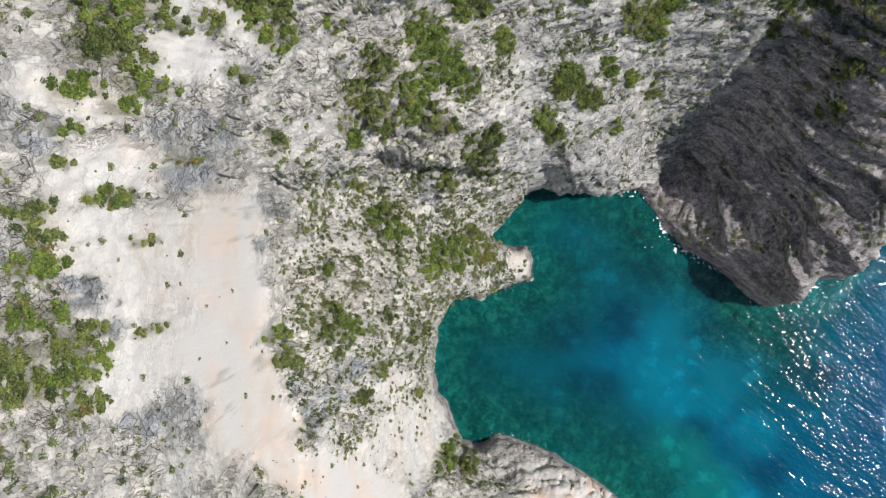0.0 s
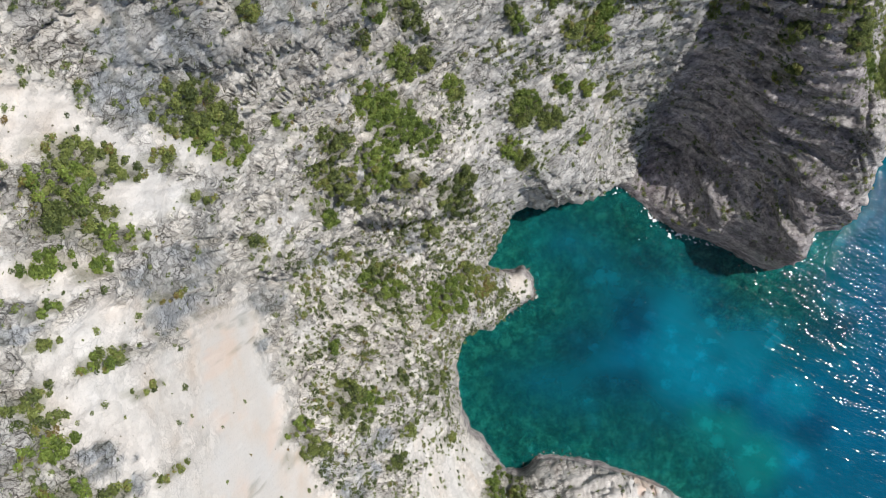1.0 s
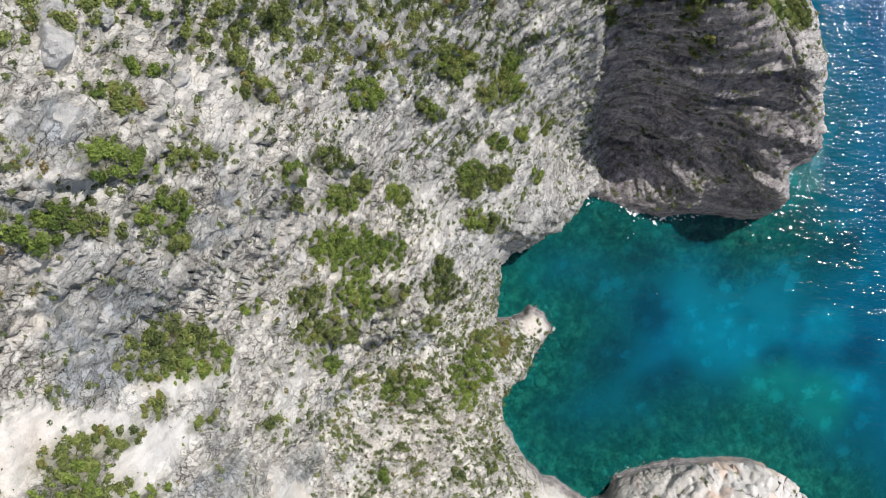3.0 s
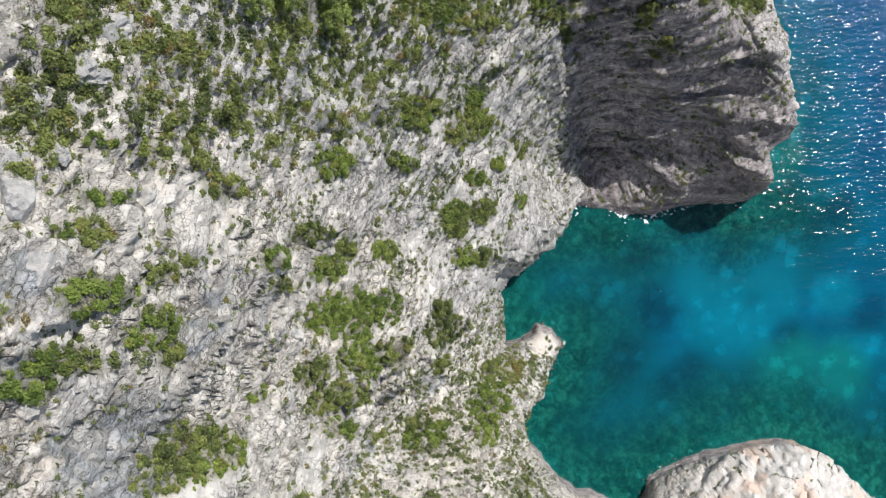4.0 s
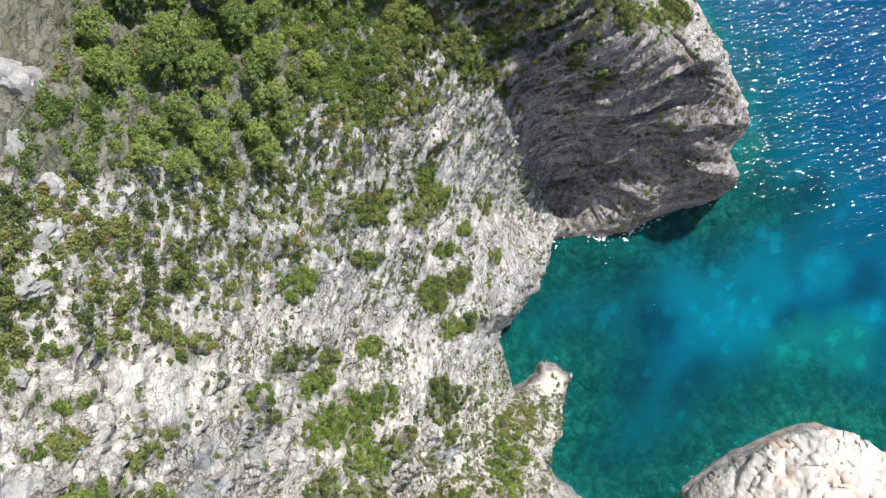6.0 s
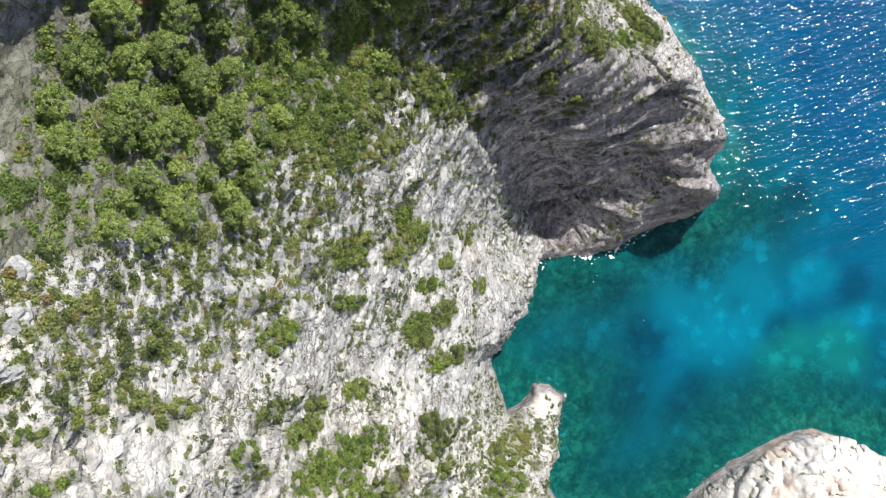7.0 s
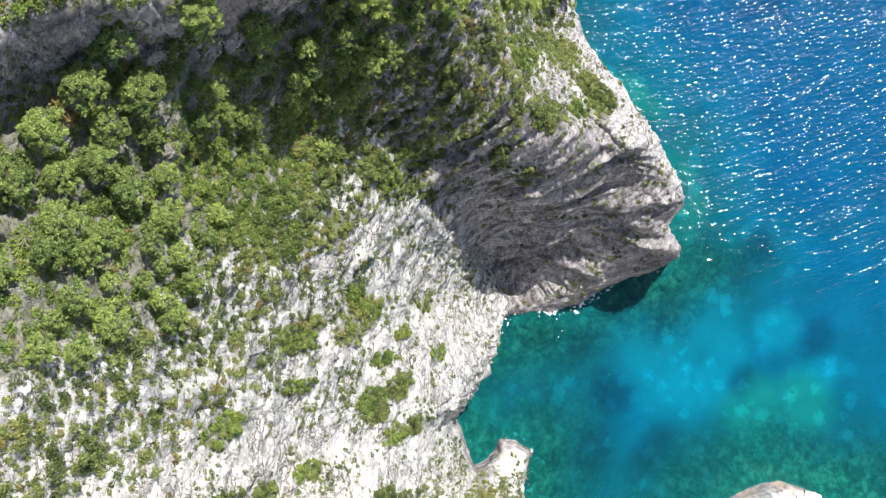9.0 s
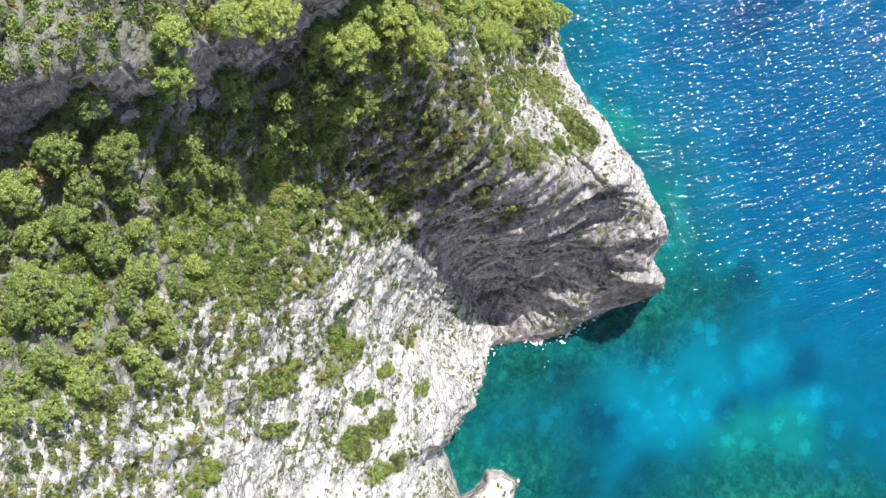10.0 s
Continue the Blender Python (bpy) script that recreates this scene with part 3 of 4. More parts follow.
THICKETS_APRON = [(-11.7, 1.6, 2.5), (-10.0, -3.1, 2.0), (-13.9, 0.8, 2.0), (0.9, -7.3, 4.3), (5.1, -3.2, 2.7), (8.5, -7.6, 2.8), (-2.9, -9.8, 2.5), (-5.1, -23.4, 2.3), (-19.5, -17.7, 3.0), (-16.2, -18.7, 1.7), (-10.7, -17.7, 1.4), (-12.1, -27.4, 1.9), (-25.9, -22.6, 2.0), (-27.1, -18.6, 1.2), (-15.4, -32.2, 1.6), (-6.3, -37.7, 1.3), (-16.7, 6.7, 1.4), (0.3, 7.5, 2.0), (-20.8, -9.7, 1.1), (0.4, -54.0, 2.8), (5.4, -57.0, 2.3)]
THICKETS_CREST = [(4.1, 39.6, 1.6), (5.5, 39.1, 1.5), (2.3, 34.4, 1.7), (9.6, 30.5, 1.7), (23.1, 26.9, 2.4), (27.1, 24.0, 2.1), (20.8, 25.6, 1.9), (14.6, 45.1, 2.4), (-0.3, 39.9, 1.5), (-2.3, 36.7, 1.0), (30.3, 29.1, 1.7), (29.2, 43.6, 2.5), (32.5, 42.9, 1.7), (38.1, 36.2, 2.3), (22.4, 39.0, 1.5), (36.6, 36.7, 2.6), (29.6, 43.2, 2.4), (39.9, 39.5, 1.8), (47.1, 46.4, 2.1), (61.2, 46.3, 3.5), (59.9, 53.3, 2.5), (18.6, 19.9, 2.1), (21.6, 40.6, 1.5)]
THICKETS_HEAD = [(95.5, 15.6, 3), (98.3, 19.5, 2.5), (101.1, 27.1, 3.9), (101, 31.3, 2.9), (91.4, 19.3, 2.2), (85.3, 24.3, 3.5), (91.6, 34.1, 3), (87.5, 39.3, 2.8), (79.5, 41.4, 2.4), (74.6, 28.1, 2.1), (74.9, 21.5, 1.5), (76.3, 46.8, 2.3), (61.1, 44.9, 3), (56, 51.5, 2.4), (66.9, 57.4, 2), (66.1, 42, 2), (38.8, 37.8, 2.1), (49.9, 46.5, 1.9), (29.8, 43.8, 1.9), (37.6, 70, 2.9), (32.9, 59.8, 1.6), (34.4, 19.8, 1.6), (42.5, 26.8, 1.6)]
THICKETS_SLOPE = [(-10.9, 46.4, 2.0), (-16.5, 42.7, 1.8), (-17.5, 43.9, 1.5), (-19.8, 43.6, 1.7), (-12.2, 41.0, 2.0), (-13.8, 37.9, 1.5), (-4.3, 53.2, 1.0), (-6.9, 51.0, 1.4), (-7.5, 44.8, 1.4), (-8.3, 52.4, 0.7), (-4.9, 44.6, 0.8), (-22.7, 29.7, 2.6), (-22.1, 27.3, 2.0), (-10.6, 41.9, 1.1), (4.1, 52.1, 1.2), (3.3, 49.0, 1.8), (-2.7, 60.8, 1.5), (-0.2, 58.1, 0.9), (2.2, 56.0, 1.3)]
THICKETS = THICKETS_SLOPE + THICKETS_WEST + THICKETS_WALL + THICKETS_APRON + THICKETS_CREST + THICKETS_HEAD

edge_of_wood = np.interp(X, [10, 18, 26, 37, 48, 59, 70, 80, 90, 100, 112, 124], [74, 65, 60, 61, 58, 55, 54, 50, 44.5, 40, 36, 33])
WOOD = smooth(-2.5, 2.5, Y - edge_of_wood + 4 * fbm(X * 0.12, Y * 0.12, Z * 0.12, 3)) * smooth(5, 13, X)
edge_of_scrub = np.interp(X, [-12, 0, 10, 20, 30, 37, 48, 59, 70, 80, 92, 110], [64, 57, 52, 49, 49, 51, 49, 44, 37, 31, 30, 34])
BELT = smooth(-7, 3, Y - edge_of_scrub + 7 * fbm(X * 0.10, Y * 0.10, Z * 0.06, 3)) * smooth(-18, -8, X)
scarp, beyond = side(X, Y, STEPS[1][0])
WOOD = WOOD * np.where((X > 26) & (X < 92), smooth(1.2, 3.0, np.abs(scarp + 0.8)), 1)
BELT = BELT * np.where((X > 26) & (X < 92), smooth(1.0, 2.4, np.abs(scarp + 0.8)), 1)
IN_THICKET = spots(THICKETS, 0.35, 1.2)
clumpy = smooth(0.0, 0.35, fbm(X * 0.28, Y * 0.28, Z * 0.2, 3))
APRON = smooth(-27, -23, X) * smooth(22, 16, X) * smooth(13, 8, Y) * smooth(-46, -40, Y)
WEST = smooth(-36, -39.5, X) * smooth(4, -2, Y)
strips = smooth(0.02, 0.30, fbm(ua * 0.09, va * 0.34, X * 0 + 61, 3))
FACE = STRATA * smooth(2, 5, D) * np.interp(Y, [8, 16, 28, 40, 54], [0.35, 0.5, 0.7, 0.85, 1.0])
WILD = np.maximum(0.08 - 0.05 * STRATA + 0.58 * clumpy * (1 - 0.6 * STRATA) + FACE * (0.02 + 1.15 * strips) + 1.1 * APRON * (0.3 + clumpy), 1.6 * WEST * (0.2 + clumpy))
WILD = WILD * (1 - 0.92 * np.maximum(IN_CHUTE, 0.8 * IN_BARE)) * (1 - 0.6 * IN_SLAB) * (1 - 0.55 * SHADED * (Z < 40))
HABIT = (1 - 0.9 * SOUTH_ROCK * (Y < -63)) * smooth(0.8, 2.5, D) * NEAR * (np.abs(X - 34) < 88) * (np.abs(Y - 2) < 94)
tide = smooth(2.3, 0.8, POS[..., 2] + 0.5 * fbm(X * 0.5, Y * 0.5, X * 0, 3)) * smooth(-2, 1, D)
tide = np.maximum(tide, 0.9 * smooth(1.9, 0.5, D + 0.8 * fbm(X * 0.6, Y * 0.6, X * 0 + 4, 3)) * smooth(-2, 0, D) * (POS[..., 2] < 6))

band = smooth(0.0, 0.45, perlin(bed * 0.5, X * 0.06, Y * 0.06) + 0.6 * perlin(bed * 1.6, X * 0.12, Y * 0.12) + 0.5 * fbm(X * 0.12, Y * 0.12, Z * 0.12, 3))
paint(ground_mesh, "band", 0.8 * band * (1 - tide))
# the scarp: dark grey rock, darkened further for its shade
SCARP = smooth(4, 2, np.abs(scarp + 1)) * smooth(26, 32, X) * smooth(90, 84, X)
# painted shade of scarp and cliff face, plus the wet tide line
paint(ground_mesh, "dark", np.maximum(0.8 * SCARP, SHADED * 0.75) * ON_LAND + 0.85 * tide)
GREYER = smooth(6, 18, X) * (0.38 + 0.3 * fbm(X * 0.08, Y * 0.08, Z * 0.08 + 90, 3))
paint(ground_mesh, "weathered", np.maximum(np.maximum(IN_SLAB, GREYER), 0.4 * smooth(0.1, 0.36, fbm(X * 0.09 + 9, Y * 0.09, Z * 0.09, 4))) * (1 - IN_CHUTE) * ON_LAND)
paint(ground_mesh, "scree", np.maximum(np.maximum(IN_CHUTE, 0.6 * SOUTH_ROCK), 0.72 * IN_BARE * (1 - IN_SLAB)) * (1 - tide))
paint(ground_mesh, "rust", 0.6 * smooth(0.05, 0.3, fbm(X * 0.16, Y * 0.16, Z * 0.1 + 20, 4)) * np.maximum(SOUTH_ROCK, 0.6 * IN_CHUTE))
paint(ground_mesh, "green", np.maximum(np.maximum(0.55 * IN_THICKET, 0.35 * CRACKS), np.maximum(0.7 * WOOD, np.maximum(0.4 * BELT * clumpy, 0.2 * WILD * clumpy))))
paint(ground_mesh, "wet", smooth(0.2, -0.5, D))
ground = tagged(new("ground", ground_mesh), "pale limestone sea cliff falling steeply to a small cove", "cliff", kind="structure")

# ---- the sea ----
WX, WY = axis(-8, 190, 1.5, 3500), axis(-110, 130, 1.5, 3500)
SX, SY = np.meshgrid(WX, WY)
SD = inland(SX, SY)
corner_max = np.maximum(np.maximum(SD[:-1, :-1], SD[1:, :-1]), np.maximum(SD[:-1, 1:], SD[1:, 1:]))
water_mesh = sheet("water", WX, WY, np.stack([SX, SY, SX * 0], -1), WATER, keep=corner_max < 7)
blot = fbm(SX * 0.05, SY * 0.05, SX * 0, 4)
off = smooth(70, 125, SX + 0.15 * SY + 14 * blot)
paint(water_mesh, "deep", np.clip(smooth(-1, 42, -SD) * 0.62 + 0.15 * blot + 0.45 * off, 0, 1))


def pool(list_of, soft):
    out = np.zeros(SX.shape)
    for px, py, rx, ry in list_of:
        out = np.maximum(out, smooth(1 + soft, 1 - soft, np.hypot((SX - px) / rx, (SY - py) / ry) + 0.45 * fbm(SX * 0.10, SY * 0.10, SX * 0 + 2, 4)))
    return out


# pale sand, green shoals and dark weed on the sea floor
paint(water_mesh, "sand", 0.82 * pool([(58, -30, 9, 12), (61, -44, 11, 6), (51, -37, 7, 9), (69, -38, 8, 8), (77, -52, 6, 5), (72, -66, 6, 5)], 0.55))
paint(water_mesh, "shoal", np.maximum(pool([(56, -58, 9, 8), (46, -62, 8, 5), (90, -20, 6, 4), (98, -9, 4, 7), (109, 8, 4, 9), (24, 0, 5, 3), (64, -66, 8, 7)], 0.5), smooth(-6, -0.5, SD + 3 * blot)))
paint(water_mesh, "weed", 0.8 * pool([(44, -24, 5, 6), (66, -27, 5, 2.5), (62, -50, 4, 2.5), (80, -62, 6, 4), (36, -40, 7, 4), (50, -12, 6, 3), (90, -38, 9, 3), (160, -8, 18, 8), (30, -28, 6, 4)], 0.5))
paint(water_mesh, "wind", 0.29 + 0.71 * smooth(46, 95, SX + 0.25 * SY - 12 * smooth(-10, -40, SY) + 10 * fbm(SX * 0.03, SY * 0.03, SX * 0 + 3, 3)))
water = tagged(new("water", water_mesh), "clear turquoise sea water, deep blue and glittering offshore", "sea", kind="structure")


# foam where the swell breaks on the dark cliff
FX, FY = np.arange(40, 112, 0.18), np.arange(-24, 26, 0.18)
fx, fy = np.meshgrid(FX, FY)
fd = inland(fx, fy) + 0.5 * fbm(fx * 0.5, fy * 0.5, fx * 0, 3)
lace = fbm(fx * 1.3, fy * 1.3, fx * 0 + 7, 4) + 0.35 * fbm(fx * 0.12, fy * 0.12, fx * 0 + 3, 2)
band = smooth(-2.2 - 1.6 * smooth(68, 60, fx), -0.3, fd) * smooth(1.2, 0.2, fd) * (0.35 + 0.65 * smooth(0.1, 0.3, fbm(fx * 0.15, fy * 0.15, fx * 0 + 1, 2))) * smooth(58, 66, fx + 3 * np.abs(fy - 2) + 8)
on = (lace * 0.7 + band - 0.75 + 0.22 * smooth(70, 62, fx)) > 0
foam_mesh = sheet("foam", FX, FY, np.stack([fx, fy, 0.03 + 0.12 * np.clip(lace, 0, 1)], -1), FOAM, keep=on[:-1, :-1])
tagged(new("foam", foam_mesh), "white foam washing along the foot of the dark cliff", "foam", kind="stuff")

# ---- foliage ----
rng = np.random.RandomState(21)


def leaves_mesh(name, centres, outward, size, tone, mat):
    """Many small bent leaf sprays as one mesh: their places, the way they face, sizes and tones."""
    n = len(centres)
    face = outward + [0, 0, 0.3] + 0.7 * rng.normal(size=(n, 3))
    face /= np.linalg.norm(face, axis=1, keepdims=True)
    a = np.cross(face, rng.normal(size=(n, 3)))
    a /= np.linalg.norm(a, axis=1, keepdims=True) + 1e-9
    b = np.cross(face, a)
    s = size[:, None]
    w = (0.55 + 0.3 * rng.rand(n))[:, None]
    co = np.stack([centres + a * s * 1.2, centres - a * s * 0.8 + b * s * w, centres - a * s * 0.8 - b * s * w], 1).reshape(-1, 3)
    me = bpy.data.meshes.new(name)
    me.vertices.add(3 * n)
    me.vertices.foreach_set("co", co.ravel().astype(np.float32))
    me.loops.add(3 * n)
    me.loops.foreach_set("vertex_index", np.arange(3 * n, dtype=np.int32))
    me.polygons.add(n)
    me.polygons.foreach_set("loop_start", np.arange(0, 3 * n, 3, dtype=np.int32))
    me.update(calc_edges=True)
    me.materials.append(mat)
    at = me.attributes.new("tone", "FLOAT", "POINT")
    at.data.foreach_set("value", np.repeat(tone, 3).astype(np.float32))
    return me


def domes(places, ups, radii, tones, per_area, leaf):
    """Leaf places for many low domed shrubs."""
    count = np.maximum(6, (per_area * radii**2)).astype(int)
    who = np.repeat(np.arange(len(places)), count)
    n = len(who)
    v = rng.normal(size=(n, 3))
    v /= np.linalg.norm(v, axis=1, keepdims=True)
    up = ups[who]
    v = v + up * np.maximum(0, -(v * up).sum(1) * 1.6 + 0.1)[:, None]
    v /= np.linalg.norm(v, axis=1, keepdims=True)
    lump = 0.72 + 0.5 * fbm(v[:, 0] * 2 + who * 3.7, v[:, 1] * 2, v[:, 2] * 2, 2)
    r = radii[who] * lump * (1.15 - 0.6 * rng.rand(n))
    c = places[who] + v * r[:, None] * np.array([1, 1, 0.8])
    size = leaf * (0.6 + 0.8 * rng.rand(n)) * np.clip(0.7 + 0.3 * radii[who], 0.6, 1.3)
    return c, v, size, tones[who] + 0.12 * rng.normal(size=n)


def spot(x, y):
    """The ground's surface and its upward side at a place of the plan."""
    ix = np.clip(np.searchsorted(GX, x), 1, len(GX) - 2)
    iy = np.clip(np.searchsorted(GY, y), 1, len(GY) - 2)
    return POS[iy, ix], N[iy, ix]


def scatter(mask, per_m2):
    """Places on the ground where a mask lets things grow, at random."""
    dx, dy = np.gradient(GX)[None, :], np.gradient(GY)[:, None]
    chance = mask * per_m2 * dx * dy * HABIT
    iy, ix = np.nonzero(rng.rand(*X.shape) < chance)
    jit = (rng.rand(len(iy), 3) - 0.5) * STEP
    return POS[iy, ix] + jit * [1, 1, 0], N[iy, ix]


def up_of(n):
    u = 0.55 * n + [0, 0, 0.6]
    return u / np.linalg.norm(u, axis=1, keepdims=True)


def tone_at(p):
    return 0.45 + 0.55 * fbm(p[:, 0] * 0.12, p[:, 1] * 0.12, p[:, 2] * 0.12 + 40, 3) + 0.21 * rng.normal(size=len(p))


def scrub(name, label, mask, per_m2, low, high, mat, per_area=75, leaf=0.17):
    p, n = scatter(mask, per_m2)
    r = low + (high - low) * rng.rand(len(p)) ** 1.7
    c, v, s, t = domes(p, up_of(n), r, tone_at(p), per_area, leaf)
    return tagged(new(name, leaves_mesh(name, c, v, s, t, mat)), label, "shrubs", kind="stuff")


open_ground = (1 - IN_THICKET) * (1 - WOOD)
scrub("scrub", "low grey-green maquis shrubs dotted over pale rock", WILD * open_ground * (1 - BELT), 4.2, 0.20, 0.72, LEAF_GREY, 150, 0.14)
scrub("ground_cover", "low olive and brown herbs carpeting the ground under bushes", np.maximum(IN_THICKET, 0.5 * BELT * (1 - WOOD)) * (Y < 90), 3.2, 0.18, 0.42, LEAF_SCRUB, 130, 0.125)
scrub("cushion_plants", "tiny dry tufts scattered over bare limestone", (0.6 + APRON) * open_ground * (1 - 0.8 * IN_CHUTE) * (1 - 0.8 * IN_BARE) * (Y > -50), 0.9, 0.10, 0.26, LEAF_DRY, 90, 0.10)
scrub("belt_scrub", "dense olive green scrub below the pine wood", BELT * (0.5 + clumpy) * open_ground * (Y < 66 + 0.5 * X), 4.0, 0.35, 1.1, LEAF_SCRUB, 112, 0.16)
MAQUIS = spots([(52.4, 62.4, 5), (51.5, 57.4, 5.2), (46.1, 61.9, 4.9), (45.6, 57.4, 5.1), (58.4, 57.4, 4.3), (50.7, 66.3, 3.9), (44, 51.8, 3)], 0.4, 2.0)
scrub("bright_maquis", "fresh bright green maquis on the slope", MAQUIS, 3.0, 0.6, 1.1, LEAF_BRIGHT, 130, 0.15)
scrub("understorey", "dark green undergrowth between the pines", WOOD * (1 - MAQUIS) * (Y < 66 + 0.5 * X) * (X > 4), 0.75, 0.7, 1.5, LEAF_BRIGHT, 75, 0.16)


CREST = spots([(95.5, 15.6, 2.6), (98.3, 19.5, 2.6), (100.1, 23.9, 3), (99.9, 29.2, 3), (96.7, 33.1, 3), (93, 20.3, 1.6)], 0.35, 1.2)
scrub("crest_grass", "sunlit yellow-green grass along the headland's crest", CREST, 5.0, 0.25, 0.5, LEAF_BRIGHT, 150, 0.15)


def part(name, mesh, parent, label=""):
    ob = new(name, mesh)
    ob.parent = parent
    return tagged(ob, label)


def tube(bm, points, radii, sides=5):
    """A tapered limb along some points."""
    rings = []
    for k, (p, r) in enumerate(zip(points, radii)):
        p = Vector(p)
        way = (Vector(points[min(k + 1, len(points) - 1)]) - Vector(points[max(k - 1, 0)])).normalized()
        a = way.orthogonal().normalized()
        b = way.cross(a)
        rings.append([bm.verts.new(p + (a * math.cos(2 * math.pi * s / sides) + b * math.sin(2 * math.pi * s / sides)) * r) for s in range(sides)])
    for lo, hi in zip(rings, rings[1:]):
        for s in range(sides):
            bm.faces.new((lo[s], lo[(s + 1) % sides], hi[(s + 1) % sides], hi[s]))
    bm.faces.new(rings[-1])
    bm.faces.new(rings[0][::-1])


def bm_mesh(name, bm, mat):
    me = bpy.data.meshes.new(name)
    bm.to_mesh(me)
    bm.free()
    me.materials.append(mat)
    return me


def twigs(rnd, base, n, reach, rad, lift=0.7):
    bm = bmesh.new()
    for _ in range(n):
        a = rnd.uniform(0, 2 * math.pi)
        out = Vector((math.cos(a), math.sin(a), lift * rnd.uniform(0.6, 1.6))).normalized()
        l = reach * rnd.uniform(0.6, 1.1)
        p0 = Vector(base)
        p1 = p0 + out * l * 0.5 + Vector((rnd.uniform(-.1, .1), rnd.uniform(-.1, .1), 0.05)) * l
        p2 = p0 + out * l + Vector((rnd.uniform(-.2, .2), rnd.uniform(-.2, .2), 0.1)) * l
        tube(bm, [p0, p1, p2], [rad, rad * 0.7, rad * 0.25], 4)
        for _ in range(2):
            q = p1.lerp(p2, rnd.uniform(0, 0.7))
            tube(bm, [q, q + (out + Vector((rnd.uniform(-.8, .8), rnd.uniform(-.8, .8), rnd.uniform(-.2, .6)))).normalized() * l * 0.4], [rad * 0.5, rad * 0.15], 3)
    return bm


# each thicket: a bush of many stems
def thicket(x, y, r, rnd):
    p, n = spot(x, y)
    root = new("bush")
    root.matrix_world = Matrix.Translation(p)
    k = max(5, int(7 * r * r + 3))
    a, d = rng.rand(k) * 2 * math.pi, r * np.sqrt(rng.rand(k)) * 1.05
    heads = np.array([spot(x + d[i] * math.cos(a[i]), y + d[i] * math.sin(a[i]))[0] for i in range(k)])
    ups = up_of(np.repeat(n[None], k, 0))
    rad = np.clip(0.5 + 0.55 * rng.rand(k), 0.35, 0.45 + 0.35 * r) * (1.15 - 0.4 * d / (r + 0.1))
    hue = 0.42 + 0.5 * float(fbm(np.array([x * 0.07]), np.array([y * 0.07]), np.array([3.0]), 2)[0]) + rnd.uniform(-0.1, 0.15)
    c, v, s, t = domes(heads + ups * 0.25 * rad[:, None], ups, rad, hue + 0.17 * rng.normal(size=k), 210, 0.16)
    part("foliage", leaves_mesh("foliage", c - p, v, s, t, LEAF_SCRUB if rnd.random() < 0.6 else LEAF_BRIGHT), root)
    part("stem", bm_mesh("stem", twigs(rnd, (0, 0, -0.1), 5, max(0.5, 0.7 * r), 0.05), BARK), root, "grey woody stems")
    tall = "large" if r > 2.4 else "small" if r < 1.4 else "rounded"
    shade = "olive green" if hue > 0.5 else "dark green"
    tagged(root, f"{tall} {shade} evergreen bush rooted in the rock face", "bush", "bushes on the cliff")


rnd = random.Random(5)
for x, y, r in THICKETS:
    thicket(x, y, r, rnd)


# ---- pines ----
def pine(x, y, r, rnd, tone, label, high=None):
    p, n = spot(x, y)
    root = new("pine_tree")
    root.matrix_world = Matrix.Translation(p)
    h = high or r * rnd.uniform(1.2, 1.6) + 1.0
    lean = Vector((n[0], n[1], 0)) * 0.8 + Vector((rnd.uniform(-.3, .3), rnd.uniform(-.3, .3), 0))
    top = Vector((lean.x, lean.y, h))
    bm = bmesh.new()
    tube(bm, [(0, 0, -0.4), top * 0.4 + Vector((rnd.uniform(-.2, .2), rnd.uniform(-.2, .2), 0)), top * 0.75, top], [0.22, 0.17, 0.11, 0.04], 7)
    part("trunk", bm_mesh("trunk", bm, BARK), root)
    k = int(22 + 13 * r)
    heads, rads = [], []
    for i in range(k):
        a, q = i * 2.4 + rnd.uniform(-.4, .4), math.sqrt((i + 0.5) / k)
        d = r * q * rnd.uniform(0.75, 1.0)
        heads.append((top.x + d * math.cos(a), top.y + d * math.sin(a), h * (1.0 - 0.55 * q * q) + rnd.uniform(-.35, .35)))
        rads.append(r * rnd.uniform(0.14, 0.26))
    for a, b in ((0, 3), (3, 6), (6, 9)):
        bm = bmesh.new()
        for hd in heads[a:b] + heads[k - 3 * (b // 3) : k - 3 * (b // 3) + 3]:
            s = top * rnd.uniform(0.4, 0.7)
            e = Vector(hd) - Vector((0, 0, 0.2))
            tube(bm, [s, s.lerp(e, 0.5) + Vector((0, 0, 0.15)), e], [0.08, 0.055, 0.02], 4)
        part("limb", bm_mesh("limb", bm, BARK), root)
    heads, rads = np.array(heads), np.array(rads)
    up = np.tile([0, 0, 1.0], (k, 1))
    c, v, s, t = domes(heads, up, rads, tone + 0.10 * rng.normal(size=k), 270, 0.14)
    part("crown", leaves_mesh("crown", c, v, s, t, LEAF_PINE), root, "feathery clumps of yellow-green needles" if tone > 0.6 else "feathery clumps of green needles")
    tagged(root, label, "tree", "pine wood on the cliff top")


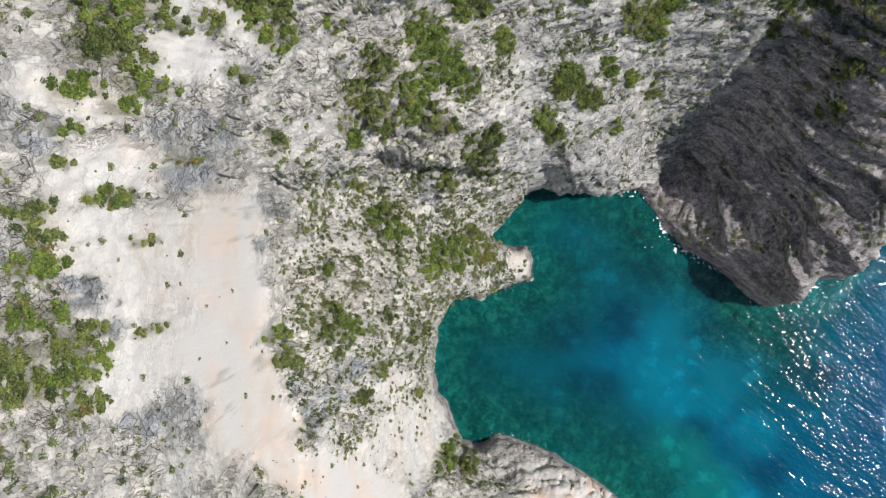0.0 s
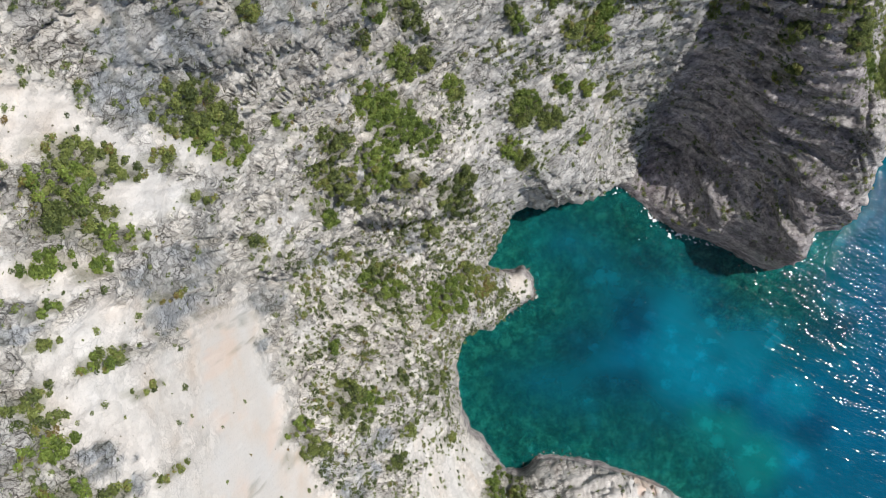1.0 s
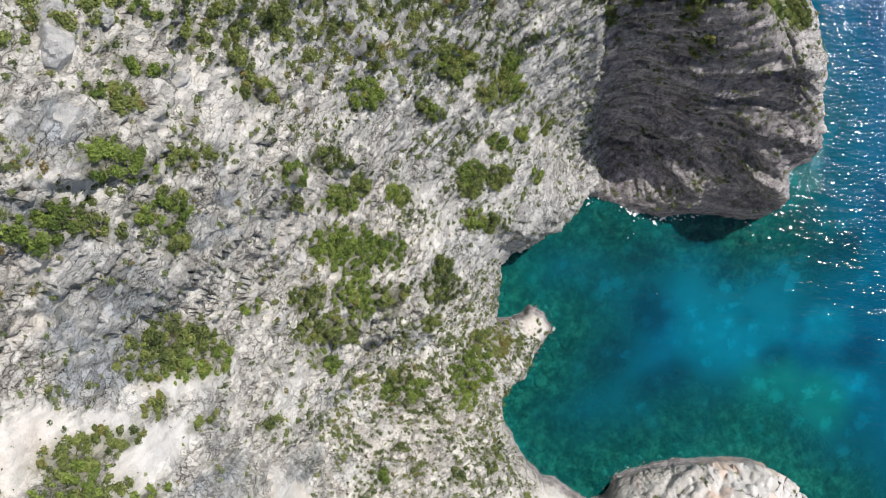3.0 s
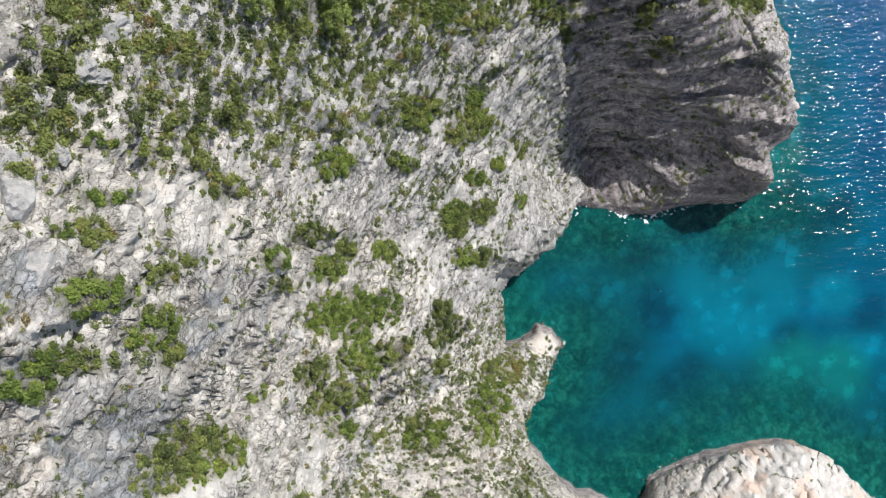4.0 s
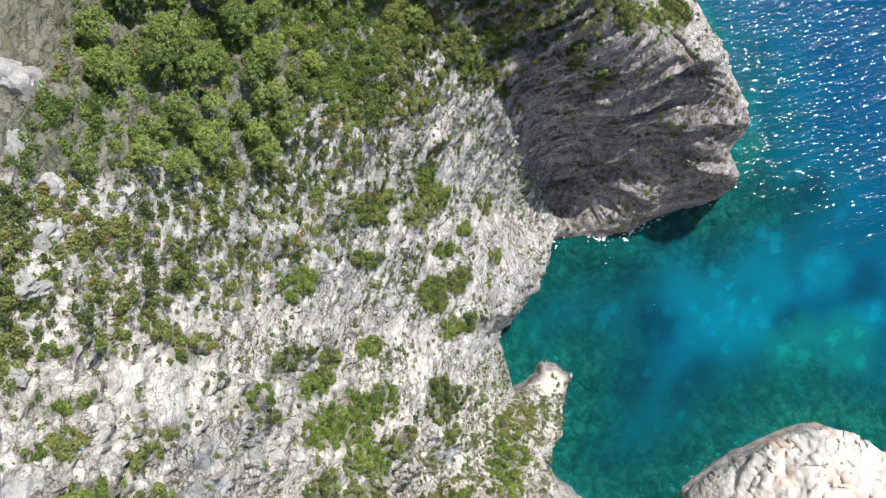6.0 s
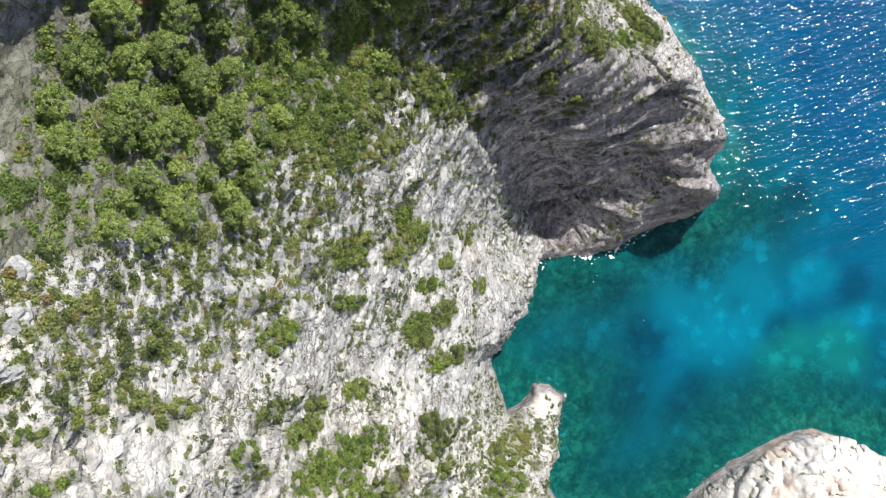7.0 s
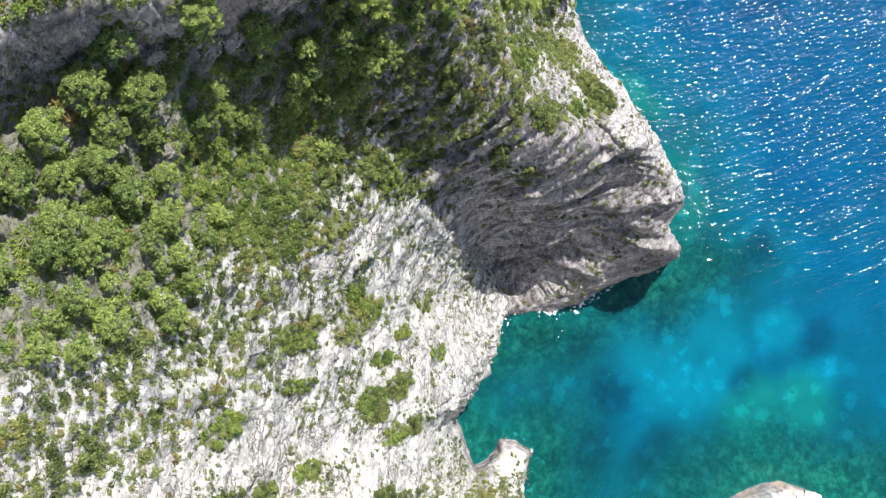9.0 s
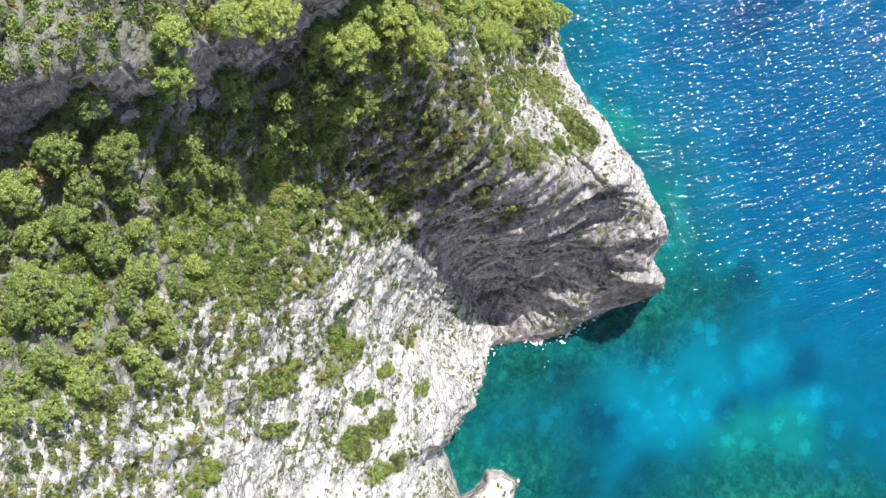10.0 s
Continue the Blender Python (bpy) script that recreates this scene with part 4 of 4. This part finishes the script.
PINES_RIM = [(81.9, 55.2, 4.3), (80.4, 59.2, 3.1), (88.5, 51.8, 4), (88.2, 47.1, 3.4), (96.1, 46.5, 4.2), (106.1, 43.5, 4.4), (113, 38.8, 4.2), (79, 62.9, 3.7), (75.1, 66.5, 2.9), (69.7, 70.9, 2.5), (97.8, 41.6, 3.5), (87.1, 56.1, 3.1), (100.5, 48.2, 3.8), (93.7, 52.5, 3.6), (109.6, 46.6, 3.8)]
PINES_SLOPE = [(55.7, 78.1, 2.7), (58.6, 77.1, 2.9), (61.5, 72.6, 2.5), (66.8, 70.3, 2.9), (64.7, 71.2, 2.2), (69, 67, 2.6), (68.1, 65.7, 2.3), (62.5, 66.1, 2), (50.6, 78.3, 3.1), (53.2, 73.4, 3.4), (47.7, 74.1, 2.9), (49.5, 70.8, 2.2), (44.1, 78.8, 3.1), (43.2, 72.8, 2.9), (41.2, 69.2, 3), (39.6, 75.4, 2.8), (33.5, 71.9, 3.2), (30.2, 71, 2.7), (32.2, 68.1, 2.8), (58.4, 68.2, 1.9), (60.7, 61, 2.2), (54.2, 67.9, 2.3), (26.8, 65.9, 2.4), (34.6, 67.9, 2.5), (40, 65, 2.7), (69, 59.9, 2), (26.6, 73.4, 2.8), (35.9, 78.7, 3), (29.7, 77.2, 2.6)]
for x, y, r in PINES_RIM:
    pine(x, y, r, rnd, rnd.uniform(0.65, 0.88), "sunlit yellow-green pine on the cliff's upper rim", 1.3 * r + 1)
for x, y, r in PINES_SLOPE:
    pine(x, y, r, rnd, rnd.uniform(0.3, 0.6), "green pine leaning out from the steep wooded slope")

# the rest of the wood, wherever there is room
grown = [(a, b, c) for a, b, c in PINES_RIM + PINES_SLOPE]
tries = scatter(WOOD * (1 - MAQUIS) * (Y < 68 + 0.5 * X) * (X > 6), 0.5)[0]
for p in tries:
    r = rnd.uniform(1.4, 2.8)
    if all(math.hypot(p[0] - a, p[1] - b) > 0.64 * (r + c) for a, b, c in grown) and len(grown) < 160:
        grown.append((p[0], p[1], r))
        pine(p[0], p[1], r, rnd, rnd.uniform(0.35, 0.75), "green pine of the dense wood above the cliff")

# ---- bare dead shrubs ----
for x, y, r in [(57.6, 73.9, 1.4), (35.4, 74.1, 1.6), (30.7, 73.9, 1.5), (39, 71.9, 1.3), (-37.2, 17.8, 1.8), (-34.2, 20.5, 1.5), (56, 69.4, 1.2), (48, 68.4, 1.4), (-22, 23.9, 1.2), (28.8, 66.8, 1.3), (1.5, -56.6, 1.5), (43, 66.8, 1.2)]:
    p, n = spot(x, y)
    tagged(new("dead_shrub", bm_mesh("dead_shrub", twigs(rnd, (0, 0, 0), 16, r, 0.045, 0.5), DEAD)), "bleached grey leafless shrub among the green", "dead shrub", "dead shrubs").matrix_world = Matrix.Translation(p + [0, 0, 0.6])


# ---- loose stones along the waterline ----
def shore_stones(name, label, lines, count, low, high):
    bm = bmesh.new()
    bmesh.ops.create_icosphere(bm, subdivisions=1, radius=1.0)
    unit = np.array([v.co for v in bm.verts])
    tris = np.array([[v.index for v in f.verts] for f in bm.faces])
    bm.free()
    co, faces = [], []
    for n in range(count):
        line = rnd.choice(lines)
        k = rnd.randrange(len(line) - 1)
        (ax, ay), (bx, by) = line[k], line[k + 1]
        t, off = rnd.random(), rnd.gauss(-0.2, 0.6)
        l = math.hypot(bx - ax, by - ay)
        x, y = ax + t * (bx - ax) - (by - ay) / l * off, ay + t * (by - ay) + (bx - ax) / l * off
        r = low + (high - low) * rnd.random() ** 2.5
        g, _ = spot(x, y)
        lump = 1 + 0.45 * fbm(unit[:, 0] + 7.7 * n, unit[:, 1], unit[:, 2], 2)
        co.append(unit * lump[:, None] * [r * rnd.uniform(0.8, 1.3), r * rnd.uniform(0.8, 1.3), 0.7 * r] + [x, y, max(min(g[2], 0.6), -0.25)])
        faces.append(tris + n * len(unit))
    me = bpy.data.meshes.new(name)
    me.from_pydata(np.concatenate(co).tolist(), [], np.concatenate(faces).tolist())
    me.materials.append(WETSTONE)
    return tagged(new(name, me), label, "stones", kind="stuff")


shore_stones("shore_stones", "small dark wet stones along the edge of the cove", [COAST[4:12], COAST[7:11], COAST[17:23], COAST[18:22], COAST[31:40], COAST[40:47]], 600, 0.10, 0.5)

# ---- boulders ----
def boulder(x, y, r, rnd, label):
    p, n = spot(x, y)
    bm = bmesh.new()
    bmesh.ops.create_icosphere(bm, subdivisions=4, radius=1.0)
    co = np.array([v.co for v in bm.verts])
    o = rnd.uniform(0, 90)
    c, e = cells(co[:, 0] * 1.3 + o, co[:, 1] * 1.3, co[:, 2] * 1.3)
    k = 1 + 0.32 * fbm(co[:, 0] * 0.9 + o, co[:, 1] * 0.9, co[:, 2] * 0.9, 3) + 0.22 * (c - 0.5) - 0.12 * smooth(0.12, 0, e) + 0.05 * fbm(co[:, 0] * 5 + o, co[:, 1] * 5, co[:, 2] * 5, 3)
    # flattened sides, as blocks break
    for _ in range(10):
        w = Vector((rnd.gauss(0, 1), rnd.gauss(0, 1), rnd.gauss(0, 1))).normalized()
        cut = rnd.uniform(0.58, 0.88)
        k = np.minimum(k, np.where(co @ np.array(w) > 0.2, cut / np.maximum(co @ np.array(w), 0.2), 9))
    sx, sy, sz = r * rnd.uniform(0.85, 1.1), r * rnd.uniform(0.85, 1.1), r * rnd.uniform(0.7, 0.95)
    for v, f in zip(bm.verts, k):
        v.co = Vector((v.co.x * sx * f, v.co.y * sy * f, v.co.z * sz * f))
    me = bm_mesh("boulder", bm, BOULDER)
    tagged(new("boulder", me), label, "boulder", "boulders on the cliff").matrix_world = Matrix.Translation(p - n * 0.5 * r) @ pose(0, 0, 0, 0, 0, rnd.uniform(0, 360))


for x, y, r in [(9.5, 65.5, 3.4), (-8.5, 56.5, 2.8), (4.7, 63.2, 4.2), (21, 78.3, 3.5), (15.9, 72.8, 3.2), (13.3, 68.2, 2.6), (-11.3, 50.1, 3.3), (-6.6, 59.7, 2.6), (-9, 19.2, 2.6), (18.7, 53.1, 2.4), (20.5, 49.1, 2.1)]:
    boulder(x, y, r, rnd, "huge grey weathered limestone boulder bedded among bushes")
for x, y, r in [(-3.4, 58.7, 1.6), (1.1, 61, 1.7), (8.2, 61.7, 1.4), (3.8, 59.8, 0.9), (2.4, 57.2, 1.4), (5.3, 57.5, 1), (16.9, 63.6, 1.3), (24.9, 51, 1.2), (-7.7, 30.6, 1.7), (20.7, 59.3, 1), (14.2, 60.3, 0.9), (-1.9, 51.9, 1.7), (9.9, 65.2, 1.3), (46, 49.9, 1.2), (36, 61.3, 1.3), (-0.9, 63.8, 1.6)]:
    boulder(x, y, r, rnd, "pale limestone block lying on the slope")
for x, y, r in [(21.5, -14.5, 1.1), (22.6, -12, 0.9), (23, -9.4, 1.0), (17, -17, 1.0), (13, -19, 1.2), (10, -20, 0.9), (7, -53, 0.9), (12, -51, 1.1), (17, -52.5, 0.9), (21, -53, 1.2), (25, -55.5, 0.9), (30, -58, 1.0), (44, 7.5, 0.8), (51, 2, 0.9), (57, -6, 0.9), (67, -12.5, 1.0), (73, -18.5, 0.9), (81, -21.5, 1.3), (85, -15, 1.2), (109, 17, 1.5), (112, 21, 1.2)]:
    boulder(x, y, r, rnd, "dark wet boulder at the waterline")
